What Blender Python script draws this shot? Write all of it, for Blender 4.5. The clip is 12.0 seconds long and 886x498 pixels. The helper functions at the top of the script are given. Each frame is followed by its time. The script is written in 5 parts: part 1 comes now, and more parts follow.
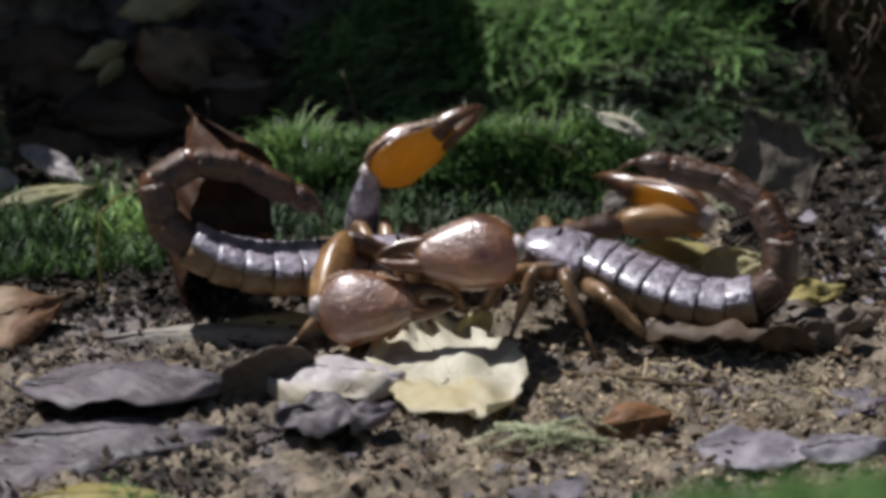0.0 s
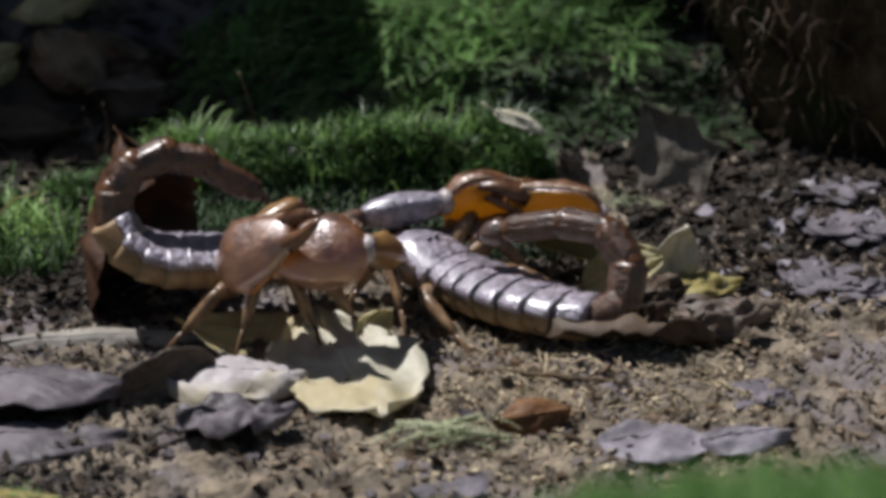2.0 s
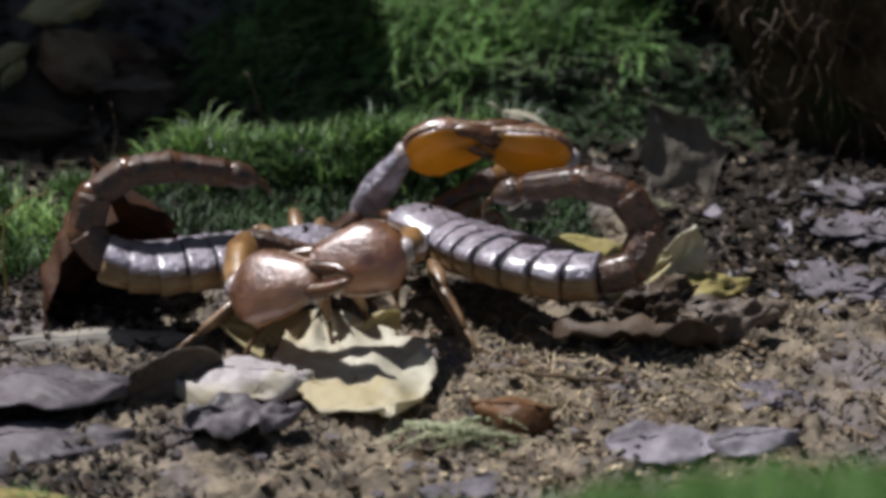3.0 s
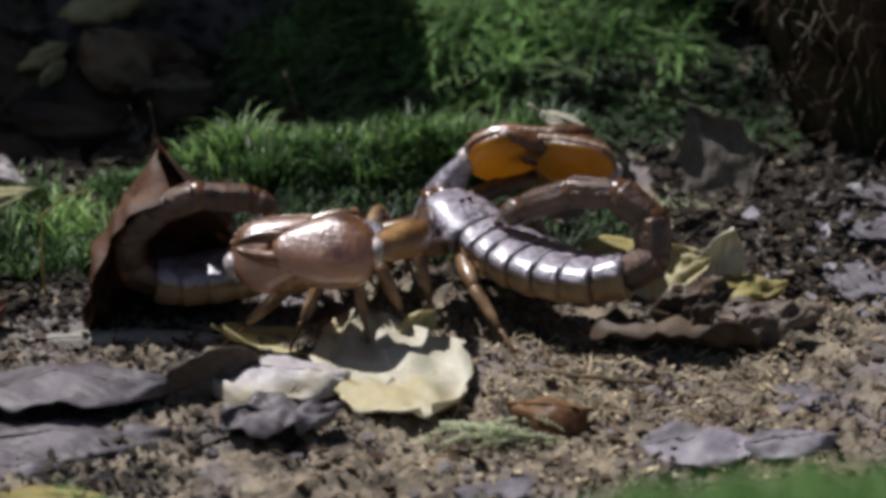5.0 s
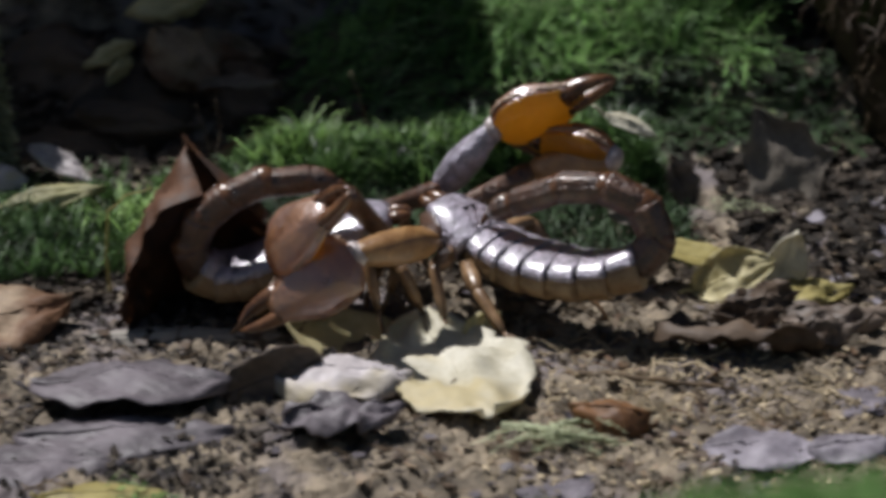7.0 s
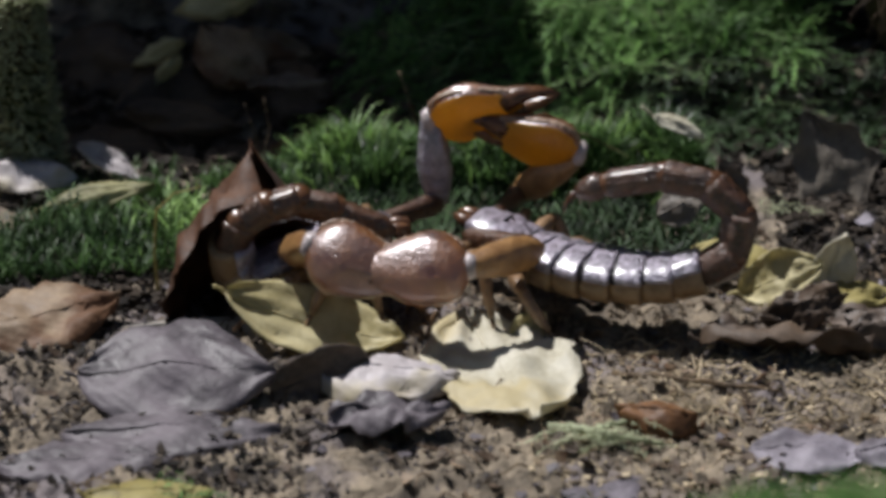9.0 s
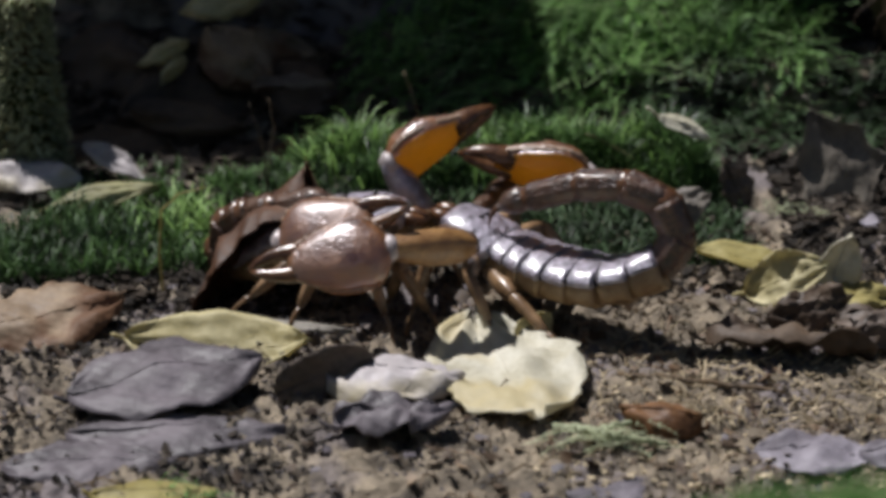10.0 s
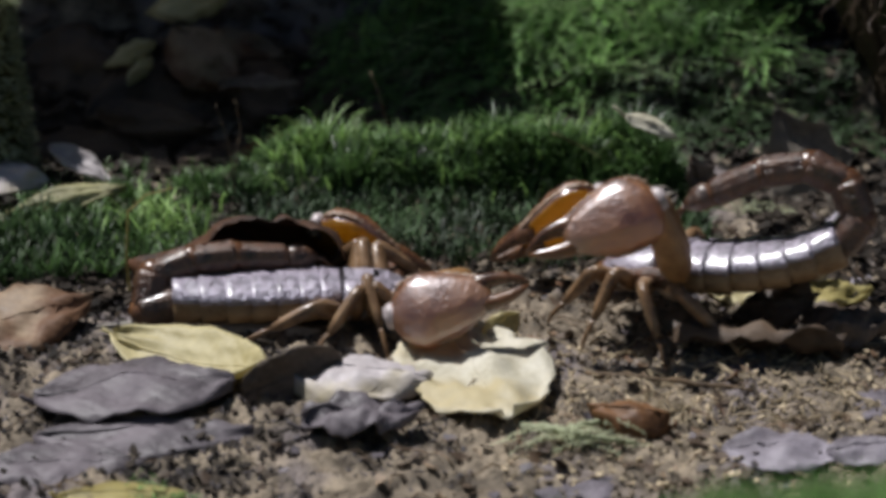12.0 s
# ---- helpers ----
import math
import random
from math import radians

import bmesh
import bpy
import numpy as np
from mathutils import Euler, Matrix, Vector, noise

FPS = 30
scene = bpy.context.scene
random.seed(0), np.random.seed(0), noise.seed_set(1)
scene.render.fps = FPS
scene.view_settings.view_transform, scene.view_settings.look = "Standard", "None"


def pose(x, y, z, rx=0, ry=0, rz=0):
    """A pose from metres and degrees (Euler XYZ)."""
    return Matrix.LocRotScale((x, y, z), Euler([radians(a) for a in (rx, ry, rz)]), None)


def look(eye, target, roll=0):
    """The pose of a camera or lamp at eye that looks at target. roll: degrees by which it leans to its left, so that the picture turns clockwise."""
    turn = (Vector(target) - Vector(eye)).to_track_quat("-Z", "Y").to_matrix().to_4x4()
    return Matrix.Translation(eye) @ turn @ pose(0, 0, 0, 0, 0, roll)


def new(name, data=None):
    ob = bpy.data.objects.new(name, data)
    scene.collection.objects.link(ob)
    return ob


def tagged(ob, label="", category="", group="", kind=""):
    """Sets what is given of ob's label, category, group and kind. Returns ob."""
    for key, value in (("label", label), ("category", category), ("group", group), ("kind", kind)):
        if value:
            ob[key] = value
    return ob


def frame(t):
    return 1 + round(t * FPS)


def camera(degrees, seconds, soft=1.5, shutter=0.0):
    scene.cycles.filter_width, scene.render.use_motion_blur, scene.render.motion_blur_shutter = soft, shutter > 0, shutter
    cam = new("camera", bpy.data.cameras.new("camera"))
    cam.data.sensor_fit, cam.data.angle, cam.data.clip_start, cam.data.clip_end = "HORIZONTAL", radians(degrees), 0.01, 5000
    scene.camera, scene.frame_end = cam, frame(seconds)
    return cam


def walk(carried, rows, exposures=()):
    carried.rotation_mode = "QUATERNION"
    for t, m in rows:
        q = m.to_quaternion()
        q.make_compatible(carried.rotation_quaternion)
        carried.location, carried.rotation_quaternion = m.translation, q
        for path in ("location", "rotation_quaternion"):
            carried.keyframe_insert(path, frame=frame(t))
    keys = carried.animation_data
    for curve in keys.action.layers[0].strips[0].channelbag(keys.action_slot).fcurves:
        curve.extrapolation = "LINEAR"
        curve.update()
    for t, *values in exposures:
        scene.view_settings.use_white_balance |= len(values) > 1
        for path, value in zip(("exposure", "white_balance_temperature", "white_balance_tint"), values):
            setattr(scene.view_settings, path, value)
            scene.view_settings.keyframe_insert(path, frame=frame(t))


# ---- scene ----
# camera: a long lens on a fixed stand, panning with the fight
EYE = (0.0, -0.41781, 0.16797)
cam = camera(20, 12.0, soft=4.2, shutter=0.5)
cam.data.dof.use_dof, cam.data.dof.focus_distance, cam.data.dof.aperture_fstop = True, 0.445, 26.0
walk(cam, [
    (0, look(EYE, (-0.00847, -0.00009, 0.01599))),
    (0.1, look(EYE, (-0.00822, -0.00008, 0.01599))),
    (0.2, look(EYE, (-0.00763, -0.00007, 0.01599))),
    (0.3, look(EYE, (0.00188, -0.00000, 0.01599))),
    (0.4, look(EYE, (0.01081, -0.00014, 0.01599))),
    (0.5, look(EYE, (0.01235, -0.00018, 0.01599))),
    (0.7, look(EYE, (0.01338, -0.00021, 0.01590))),
    (1, look(EYE, (0.01394, -0.00023, 0.01590))),
    (1.5, look(EYE, (0.01394, -0.00023, 0.01590))),
    (1.8, look(EYE, (0.01120, -0.00015, 0.01571))),
    (2, look(EYE, (0.00936, -0.00010, 0.01562))),
    (2.5, look(EYE, (0.00807, -0.00008, 0.01562))),
    (3, look(EYE, (0.00797, -0.00008, 0.01571))),
    (4, look(EYE, (0.00437, -0.00002, 0.01571))),
    (4.8, look(EYE, (0.00149, -0.00000, 0.01581))),
    (5, look(EYE, (0.00140, -0.00000, 0.01581))),
    (5.5, look(EYE, (0.00010, -0.00000, 0.01590))),
    (6, look(EYE, (-0.00149, -0.00000, 0.01590))),
    (6.5, look(EYE, (-0.00179, -0.00000, 0.01590))),
    (6.8, look(EYE, (-0.00308, -0.00001, 0.01590))),
    (7, look(EYE, (-0.00986, -0.00012, 0.01590))),
    (7.5, look(EYE, (-0.01813, -0.00039, 0.01590))),
    (8.5, look(EYE, (-0.01823, -0.00040, 0.01590))),
    (9.5, look(EYE, (-0.01832, -0.00040, 0.01590))),
    (10, look(EYE, (-0.01912, -0.00044, 0.01599))),
    (10.5, look(EYE, (-0.01842, -0.00041, 0.01599))),
    (10.7, look(EYE, (-0.01635, -0.00032, 0.01599))),
    (11, look(EYE, (-0.01360, -0.00022, 0.01599))),
    (11.5, look(EYE, (-0.01360, -0.00022, 0.01599))),
    (12, look(EYE, (-0.01335, -0.00021, 0.01599))),
])

# ---------------------------------------------------------------- light
world = bpy.data.worlds.new("World")
scene.world = world
world.use_nodes = True
SUN_DIR = Vector((-0.38, 0.24, 0.89)).normalized()
sky = world.node_tree.nodes.new("ShaderNodeTexSky")
sky.sky_type, sky.sun_disc = "NISHITA", False
sky.sun_elevation, sky.sun_rotation = math.asin(SUN_DIR.z), math.atan2(SUN_DIR.x, SUN_DIR.y)
world.node_tree.links.new(sky.outputs[0], world.node_tree.nodes["Background"].inputs[0])
world.node_tree.nodes["Background"].inputs[1].default_value = 0.034
sun = new("sun", bpy.data.lights.new("sun", "SUN"))
sun.data.energy, sun.data.angle, sun.data.color = 4.85, radians(0.6), (1.0, 0.98, 0.985)
sun.matrix_world = look(SUN_DIR * 3, (0, 0, 0))
scene.view_settings.exposure = 0.0

MM = 0.001


# ---------------------------------------------------------------- materials
def material(name, dark, light, scale=400.0, rough=0.6, bump=0.3, fine=6.0, through_light=0.0, coat=0.0,
             spec=0.5, island=0.0, veins=0.0, spots=None, spot_scale=120.0, metal=0.0, rough_var=0.15, dist=0.0004, glow=None, coat_rough=0.24, ior=1.5, tint=(1, 1, 1)):
    """A surface with colour and relief at two scales; through_light: share of light that it lets through."""
    m = bpy.data.materials.new(name)
    m.use_nodes = True
    nt = m.node_tree
    N, L = nt.nodes, nt.links
    bsdf = N["Principled BSDF"]
    co = N.new("ShaderNodeTexCoord")
    big, small = N.new("ShaderNodeTexNoise"), N.new("ShaderNodeTexNoise")
    big.inputs["Scale"].default_value, big.inputs["Detail"].default_value = scale, 6
    small.inputs["Scale"].default_value, small.inputs["Detail"].default_value = scale * fine, 4
    for n in (big, small):
        L.new(co.outputs["Object"], n.inputs["Vector"])
    mix = N.new("ShaderNodeMath")
    mix.operation = "MULTIPLY_ADD"
    L.new(small.outputs["Fac"], mix.inputs[0])
    mix.inputs[1].default_value = 0.4
    L.new(big.outputs["Fac"], mix.inputs[2])
    ramp = N.new("ShaderNodeValToRGB")
    ramp.color_ramp.elements[0].position, ramp.color_ramp.elements[1].position = 0.5, 0.92
    ramp.color_ramp.elements[0].color, ramp.color_ramp.elements[1].color = (*dark, 1), (*light, 1)
    L.new(mix.outputs[0], ramp.inputs[0])
    colour = ramp.outputs[0]
    if island:
        geo = N.new("ShaderNodeNewGeometry")
        hsv = N.new("ShaderNodeHueSaturation")
        rng = N.new("ShaderNodeMapRange")
        rng.inputs["To Min"].default_value, rng.inputs["To Max"].default_value = 1 - island, 1 + island
        L.new(geo.outputs["Random Per Island"], rng.inputs["Value"])
        L.new(rng.outputs[0], hsv.inputs["Value"])
        L.new(colour, hsv.inputs["Color"])
        colour = hsv.outputs[0]
    if spots:
        sp = N.new("ShaderNodeTexNoise")
        sp.inputs["Scale"].default_value, sp.inputs["Detail"].default_value = spot_scale, 5
        L.new(co.outputs["Object"], sp.inputs["Vector"])
        sr = N.new("ShaderNodeValToRGB")
        sr.color_ramp.elements[0].position, sr.color_ramp.elements[1].position = 0.52, 0.62
        L.new(sp.outputs["Fac"], sr.inputs[0])
        mx = N.new("ShaderNodeMix")
        mx.data_type = "RGBA"
        L.new(sr.outputs[0], mx.inputs[0])
        L.new(colour, mx.inputs[6])
        mx.inputs[7].default_value = (*spots, 1)
        colour = mx.outputs[2]
    height = mix.outputs[0]
    if veins:
        wave = N.new("ShaderNodeTexWave")
        wave.bands_direction = "DIAGONAL"
        wave.inputs["Scale"].default_value, wave.inputs["Distortion"].default_value = veins, 3.0
        L.new(co.outputs["Object"], wave.inputs["Vector"])
        add = N.new("ShaderNodeMath")
        add.operation = "MULTIPLY_ADD"
        L.new(wave.outputs["Fac"], add.inputs[0])
        add.inputs[1].default_value = 0.16
        L.new(height, add.inputs[2])
        height = add.outputs[0]
    L.new(colour, bsdf.inputs["Base Color"])
    rr = N.new("ShaderNodeMapRange")
    rr.inputs["From Min"].default_value, rr.inputs["From Max"].default_value = 0.35, 1.0
    rr.inputs["To Min"].default_value, rr.inputs["To Max"].default_value = max(rough - rough_var, 0.05), min(rough + rough_var, 1)
    L.new(mix.outputs[0], rr.inputs["Value"])
    L.new(rr.outputs[0], bsdf.inputs["Roughness"])
    bsdf.inputs["Specular IOR Level"].default_value = spec
    bsdf.inputs["Coat Weight"].default_value, bsdf.inputs["Coat Roughness"].default_value = coat, coat_rough
    bsdf.inputs["Specular Tint"].default_value = (*tint, 1)
    bsdf.inputs["IOR"].default_value, bsdf.inputs["Coat IOR"].default_value = ior, ior
    bsdf.inputs["Metallic"].default_value = metal
    bp = N.new("ShaderNodeBump")
    bp.inputs["Strength"].default_value, bp.inputs["Distance"].default_value = bump, dist
    L.new(height, bp.inputs["Height"])
    L.new(bp.outputs[0], bsdf.inputs["Normal"])
    if through_light:
        tr = N.new("ShaderNodeBsdfTranslucent")
        if glow:
            tr.inputs["Color"].default_value = (*glow, 1)
        else:
            L.new(colour, tr.inputs["Color"])
        ms = N.new("ShaderNodeMixShader")
        ms.inputs[0].default_value = through_light
        L.new(bsdf.outputs[0], ms.inputs[1])
        L.new(tr.outputs[0], ms.inputs[2])
        L.new(ms.outputs[0], N["Material Output"].inputs["Surface"])
    return m


SOIL = material("soil", (0.035, 0.026, 0.018), (0.33, 0.27, 0.195), 120, 0.9, 1.0, 7, spots=(0.17, 0.145, 0.145), spot_scale=35, dist=0.0015)
GREY_CRUMB = material("grey_soil_crumb", (0.03, 0.026, 0.027), (0.15, 0.13, 0.135), 250, 0.7, 0.7, 5, island=0.4)
L_DUSK = material("dusky_leaf", (0.11, 0.094, 0.078), (0.28, 0.245, 0.2), 90, 0.6, 0.8, 9, through_light=0.18, veins=200)
CRUMB = material("soil_crumb", (0.05, 0.038, 0.027), (0.36, 0.29, 0.205), 250, 0.9, 0.7, 5, island=0.35)
GRASS = material("grass_blade", (0.016, 0.042, 0.014), (0.135, 0.25, 0.07), 60, 0.5, 0.1, 8, through_light=0.25, island=0.6)
BRIGHT = material("young_grass", (0.09, 0.19, 0.04), (0.34, 0.52, 0.16), 60, 0.5, 0.1, 8, through_light=0.35, island=0.5)
FROND = material("moss_frond", (0.04, 0.10, 0.025), (0.38, 0.64, 0.21), 40, 0.6, 0.1, 8, through_light=0.55, island=0.5)
# near-black copy of the moss green: shade put into the colour
SHADE_MOSS = material("shade_toned_moss", (0.006, 0.017, 0.006), (0.055, 0.11, 0.034), 45, 0.65, 0.1, 8, through_light=0.12, island=0.7)
STRAND = material("pale_moss_strand", (0.13, 0.22, 0.08), (0.44, 0.58, 0.28), 60, 0.6, 0.1, 8, through_light=0.4, island=0.4)
MOSS = material("deep_moss", (0.014, 0.04, 0.013), (0.19, 0.36, 0.11), 45, 0.65, 0.1, 8, through_light=0.22, island=0.7)
NEAR_GRASS = material("fresh_grass", (0.14, 0.31, 0.08), (0.38, 0.60, 0.24), 60, 0.5, 0.1, 8, through_light=0.45, island=0.55)
SHELL = material("dark_shell", (0.05, 0.04, 0.048), (0.42, 0.355, 0.43), 560, 0.46, 1.0, 3, coat=1.0, spec=1.0, dist=0.0013, coat_rough=0.36, ior=2.0, tint=(0.88, 0.84, 1.0), spots=(0.04, 0.032, 0.042), spot_scale=420, rough_var=0.25)
FOLD = material("shell_fold", (0.006, 0.005, 0.007), (0.03, 0.025, 0.032), 400, 0.5, 0.5, 5)
TAIL = material("brown_shell", (0.03, 0.012, 0.006), (0.15, 0.062, 0.026), 380, 0.36, 1.0, 4, coat=0.7, through_light=0.14, spec=0.7, dist=0.0009, coat_rough=0.22, ior=1.55)
AMBER = material("amber_shell", (0.22, 0.08, 0.012), (0.70, 0.40, 0.06), 110, 0.36, 0.6, 8, through_light=0.66, coat=0.8, spec=1.0, glow=(1.0, 0.72, 0.06), coat_rough=0.3)
KEEL = material("keel_shell", (0.16, 0.085, 0.045), (0.42, 0.27, 0.17), 900, 0.4, 0.9, 4, coat=0.6, spec=1.0, coat_rough=0.35, dist=0.0005)
HUSK = material("dry_husk", (0.28, 0.22, 0.13), (0.64, 0.53, 0.36), 200, 0.7, 0.6, 5, island=0.35, through_light=0.15)
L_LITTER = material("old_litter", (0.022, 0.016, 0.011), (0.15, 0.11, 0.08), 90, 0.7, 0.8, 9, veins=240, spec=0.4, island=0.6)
DARK_CRUMB = material("dark_soil_crumb", (0.026, 0.020, 0.016), (0.19, 0.148, 0.112), 250, 0.8, 0.7, 5, island=0.5)
# leaf colour taken down to near black to stand for shade on the ground
L_SHADE = material("shade_dark_leaf", (0.007, 0.0055, 0.004), (0.045, 0.034, 0.025), 90, 0.8, 0.7, 9, veins=240, spec=0.25, island=0.5)
OUTER = material("outer_claw_shell", (0.06, 0.02, 0.006), (0.36, 0.155, 0.042), 200, 0.40, 0.9, 5, through_light=0.24, coat=1.0, spec=1.0, glow=(0.95, 0.45, 0.09), dist=0.0007, coat_rough=0.31, ior=1.92, tint=(1.0, 0.93, 0.97), spots=(0.16, 0.075, 0.04), spot_scale=150, rough_var=0.2)
JOINT = material("joint_skin", (0.40, 0.34, 0.33), (0.70, 0.62, 0.62), 500, 0.4, 0.5, 5, through_light=0.15, coat=0.5)
LEG = material("leg_shell", (0.08, 0.042, 0.02), (0.36, 0.22, 0.115), 260, 0.36, 0.5, 6, coat=0.6, through_light=0.12)
ARM = material("golden_shell", (0.20, 0.095, 0.035), (0.48, 0.27, 0.10), 260, 0.36, 0.6, 5, coat=0.5, spec=0.9, through_light=0.2)
BELLY = material("belly_skin", (0.22, 0.13, 0.06), (0.45, 0.32, 0.18), 300, 0.45, 0.3, 6)
FINGER = material("finger_shell", (0.05, 0.022, 0.012), (0.17, 0.075, 0.03), 300, 0.28, 0.3, 7, coat=0.4)
EYE_BLACK = material("eye_black", (0.005, 0.005, 0.005), (0.01, 0.01, 0.01), 300, 0.1, 0.0)
L_CREAM = material("cream_leaf", (0.50, 0.46, 0.33), (0.82, 0.79, 0.68), 90, 0.55, 0.5, 9, through_light=0.25, veins=200, spots=(0.58, 0.50, 0.30), spot_scale=45)
L_PALE = material("pale_leaf", (0.36, 0.32, 0.31), (0.68, 0.63, 0.64), 90, 0.5, 0.6, 9, through_light=0.2, veins=200, spots=(0.5, 0.44, 0.3), spot_scale=45)
L_YELLOW = material("yellow_leaf", (0.32, 0.26, 0.08), (0.55, 0.48, 0.20), 90, 0.55, 0.5, 9, through_light=0.4, veins=260)
L_OLIVE = material("olive_leaf", (0.16, 0.15, 0.06), (0.40, 0.38, 0.19), 90, 0.55, 0.5, 9, through_light=0.3, veins=240)
L_BROWN = material("brown_leaf", (0.10, 0.045, 0.018), (0.30, 0.14, 0.05), 90, 0.6, 0.6, 9, through_light=0.22, veins=240)
L_RUSSET = material("russet_leaf", (0.032, 0.013, 0.006), (0.13, 0.052, 0.019), 90, 0.6, 0.7, 9, through_light=0.15, veins=240, spots=(0.035, 0.018, 0.012), spot_scale=80)
L_STRAW = material("straw_leaf", (0.50, 0.43, 0.20), (0.78, 0.71, 0.44), 90, 0.55, 0.5, 9, through_light=0.35, veins=200)
L_DARK = material("dark_leaf", (0.035, 0.022, 0.015), (0.12, 0.08, 0.05), 90, 0.6, 0.7, 9, through_light=0.1, veins=240)
L_UMBER = material("umber_leaf", (0.045, 0.032, 0.024), (0.21, 0.16, 0.125), 90, 0.6, 0.7, 9, through_light=0.06, veins=240)
L_ASH = material("ash_leaf", (0.22, 0.20, 0.175), (0.44, 0.405, 0.35), 90, 0.6, 0.8, 9, through_light=0.2, veins=200)
L_GREY = material("grey_leaf", (0.045, 0.039, 0.044), (0.175, 0.152, 0.168), 90, 0.55, 0.8, 9, through_light=0.06, veins=200)
L_TAN = material("tan_leaf", (0.17, 0.115, 0.07), (0.43, 0.32, 0.215), 90, 0.6, 0.7, 9, through_light=0.2, veins=240, spots=(0.16, 0.08, 0.04), spot_scale=70)
L_LAVENDER = material("lavender_leaf", (0.11, 0.097, 0.11), (0.31, 0.283, 0.325), 90, 0.55, 0.8, 9, through_light=0.06, veins=200)
STONE = material("grey_stone", (0.06, 0.052, 0.06), (0.22, 0.195, 0.225), 160, 0.7, 1.0, 8, dist=0.001)
TWIG = material("twig_bark", (0.045, 0.03, 0.017), (0.19, 0.13, 0.075), 300, 0.85, 0.8, 6)
LICHEN = material("lichen", (0.27, 0.29, 0.17), (0.58, 0.62, 0.42), 200, 0.85, 0.8, 6, through_light=0.35, island=0.3)
BARK = material("root_bark", (0.02, 0.014, 0.009), (0.13, 0.095, 0.055), 80, 0.95, 1.0, 6, spots=(0.045, 0.055, 0.02), spot_scale=60, spec=0.1, dist=0.002)


# ---------------------------------------------------------------- mesh tools
def mesh_object(name, verts, faces, mat, parent=None, label="", smooth=True):
    me = bpy.data.meshes.new(name)
    me.from_pydata([(x * MM, y * MM, z * MM) for x, y, z in verts], [], faces)
    me.materials.append(mat)
    if smooth:
        me.polygons.foreach_set("use_smooth", [True] * len(me.polygons))
    me.update()
    ob = new(name, me)
    if parent:
        ob.parent = parent
    return tagged(ob, label)


def tube(path, ry, rz, n=14, power=2.0):
    """Verts and faces of a loft along path; ry, rz: half widths; power over 2 squares the section off."""
    P = [Vector(p) for p in path]
    verts, faces = [], []
    for i, p in enumerate(P):
        a, b = P[max(i - 1, 0)], P[min(i + 1, len(P) - 1)]
        t = (b - a).normalized()
        side = Vector((0, 0, 1)).cross(t)
        side = side.normalized() if side.length > 1e-4 else Vector((0, 1, 0))
        up = t.cross(side)
        for k in range(n):
            a2 = 2 * math.pi * k / n
            c, s = math.cos(a2), math.sin(a2)
            q = 2 / power
            c2, s2 = math.copysign(abs(c) ** q, c), math.copysign(abs(s) ** q, s)
            verts.append(p + side * (ry[i] * c2) + up * (rz[i] * s2))
    for i in range(len(P) - 1):
        for k in range(n):
            a0, a1 = i * n + k, i * n + (k + 1) % n
            faces.append((a0, a1, a1 + n, a0 + n))
    faces.append(tuple(reversed(range(n))))
    faces.append(tuple(range((len(P) - 1) * n, len(P) * n)))
    return verts, faces


def join(*pieces):
    verts, faces = [], []
    for v, f in pieces:
        k = len(verts)
        verts += v
        faces += [tuple(i + k for i in q) for q in f]
    return verts, faces


def aim(base, tip, normal):
    """Pose with local x from base to tip and local z towards normal (millimetres)."""
    x = (Vector(tip) - Vector(base)).normalized()
    y = Vector(normal).cross(x).normalized()
    z = x.cross(y)
    m = Matrix((x, y, z)).transposed().to_4x4()
    m.translation = Vector(base) * MM
    return m


def nz(x, y, z=0.0, s=1.0):
    return noise.noise(Vector((x * s, y * s, z * s)))


def smooth(a, b, x):
    k = min(max((x - a) / (b - a), 0.0), 1.0)
    return k * k * (3 - 2 * k)


# ---------------------------------------------------------------- ground
def ground_height(x, y):
    """Height of the forest floor in millimetres, with an unseen bank added behind to block the sun."""
    near = math.exp(-((x / 400) ** 2 + (y / 400) ** 2))
    h = near * (1.1 * nz(x, y, 3, 0.07) + 0.9 * nz(x, y, 9, 0.19) + 1.7 * nz(x, y, 5, 0.36) + 1.15 * nz(x, y, 7, 0.8))
    h += 2.4 * nz(x, y, 12, 0.24) * smooth(42, 60, x) * smooth(8, 26, y) * (1 - smooth(90, 110, y))
    h -= 16 * math.exp(-((y - 122) / 16.0) ** 2) * (1 - smooth(-25, 8, x)) * smooth(-170, -120, x)
    ridge = 78 + 6 * nz(x, 0, 1, 0.03) - 0.30 * max(-x - 45, 0)
    h += 8.0 * math.exp(-((y - ridge) / (9.0 if y < ridge else 14.0)) ** 2) * (0.25 * smooth(-115, -75, x) + 0.75 * smooth(-66, -34, x)) * (1 - smooth(28, 44, x))
    h += 5.0 * math.exp(-((y - 62) / 15.0) ** 2) * smooth(60, 90, x)
    lip = 127 + 5 * nz(x, 2, 4, 0.05)
    h += (10.0 * smooth(lip - 4, lip + 4, y) + 6.0 * smooth(lip, lip + 34, y)) * smooth(-50, -15, x) * (1 - smooth(95, 130, x)) * (1 - 0.6 * smooth(165, 200, y))
    # added bank rising out of view; its ramp lets sun onto the moss
    top = min(440, 30 + 2.3 * max(-10 - x, 0) + 410 * smooth(-27, -9, x))
    h += top * smooth(172, 212, y) * math.exp(-(max(y - 330, 0) / 900) ** 2) * (1 - 0.9 * smooth(500, 1400, abs(x)))
    h += 3.0 * smooth(95, 140, y) * (1 + 1.5 * nz(x, y, 2, 0.05))
    return h


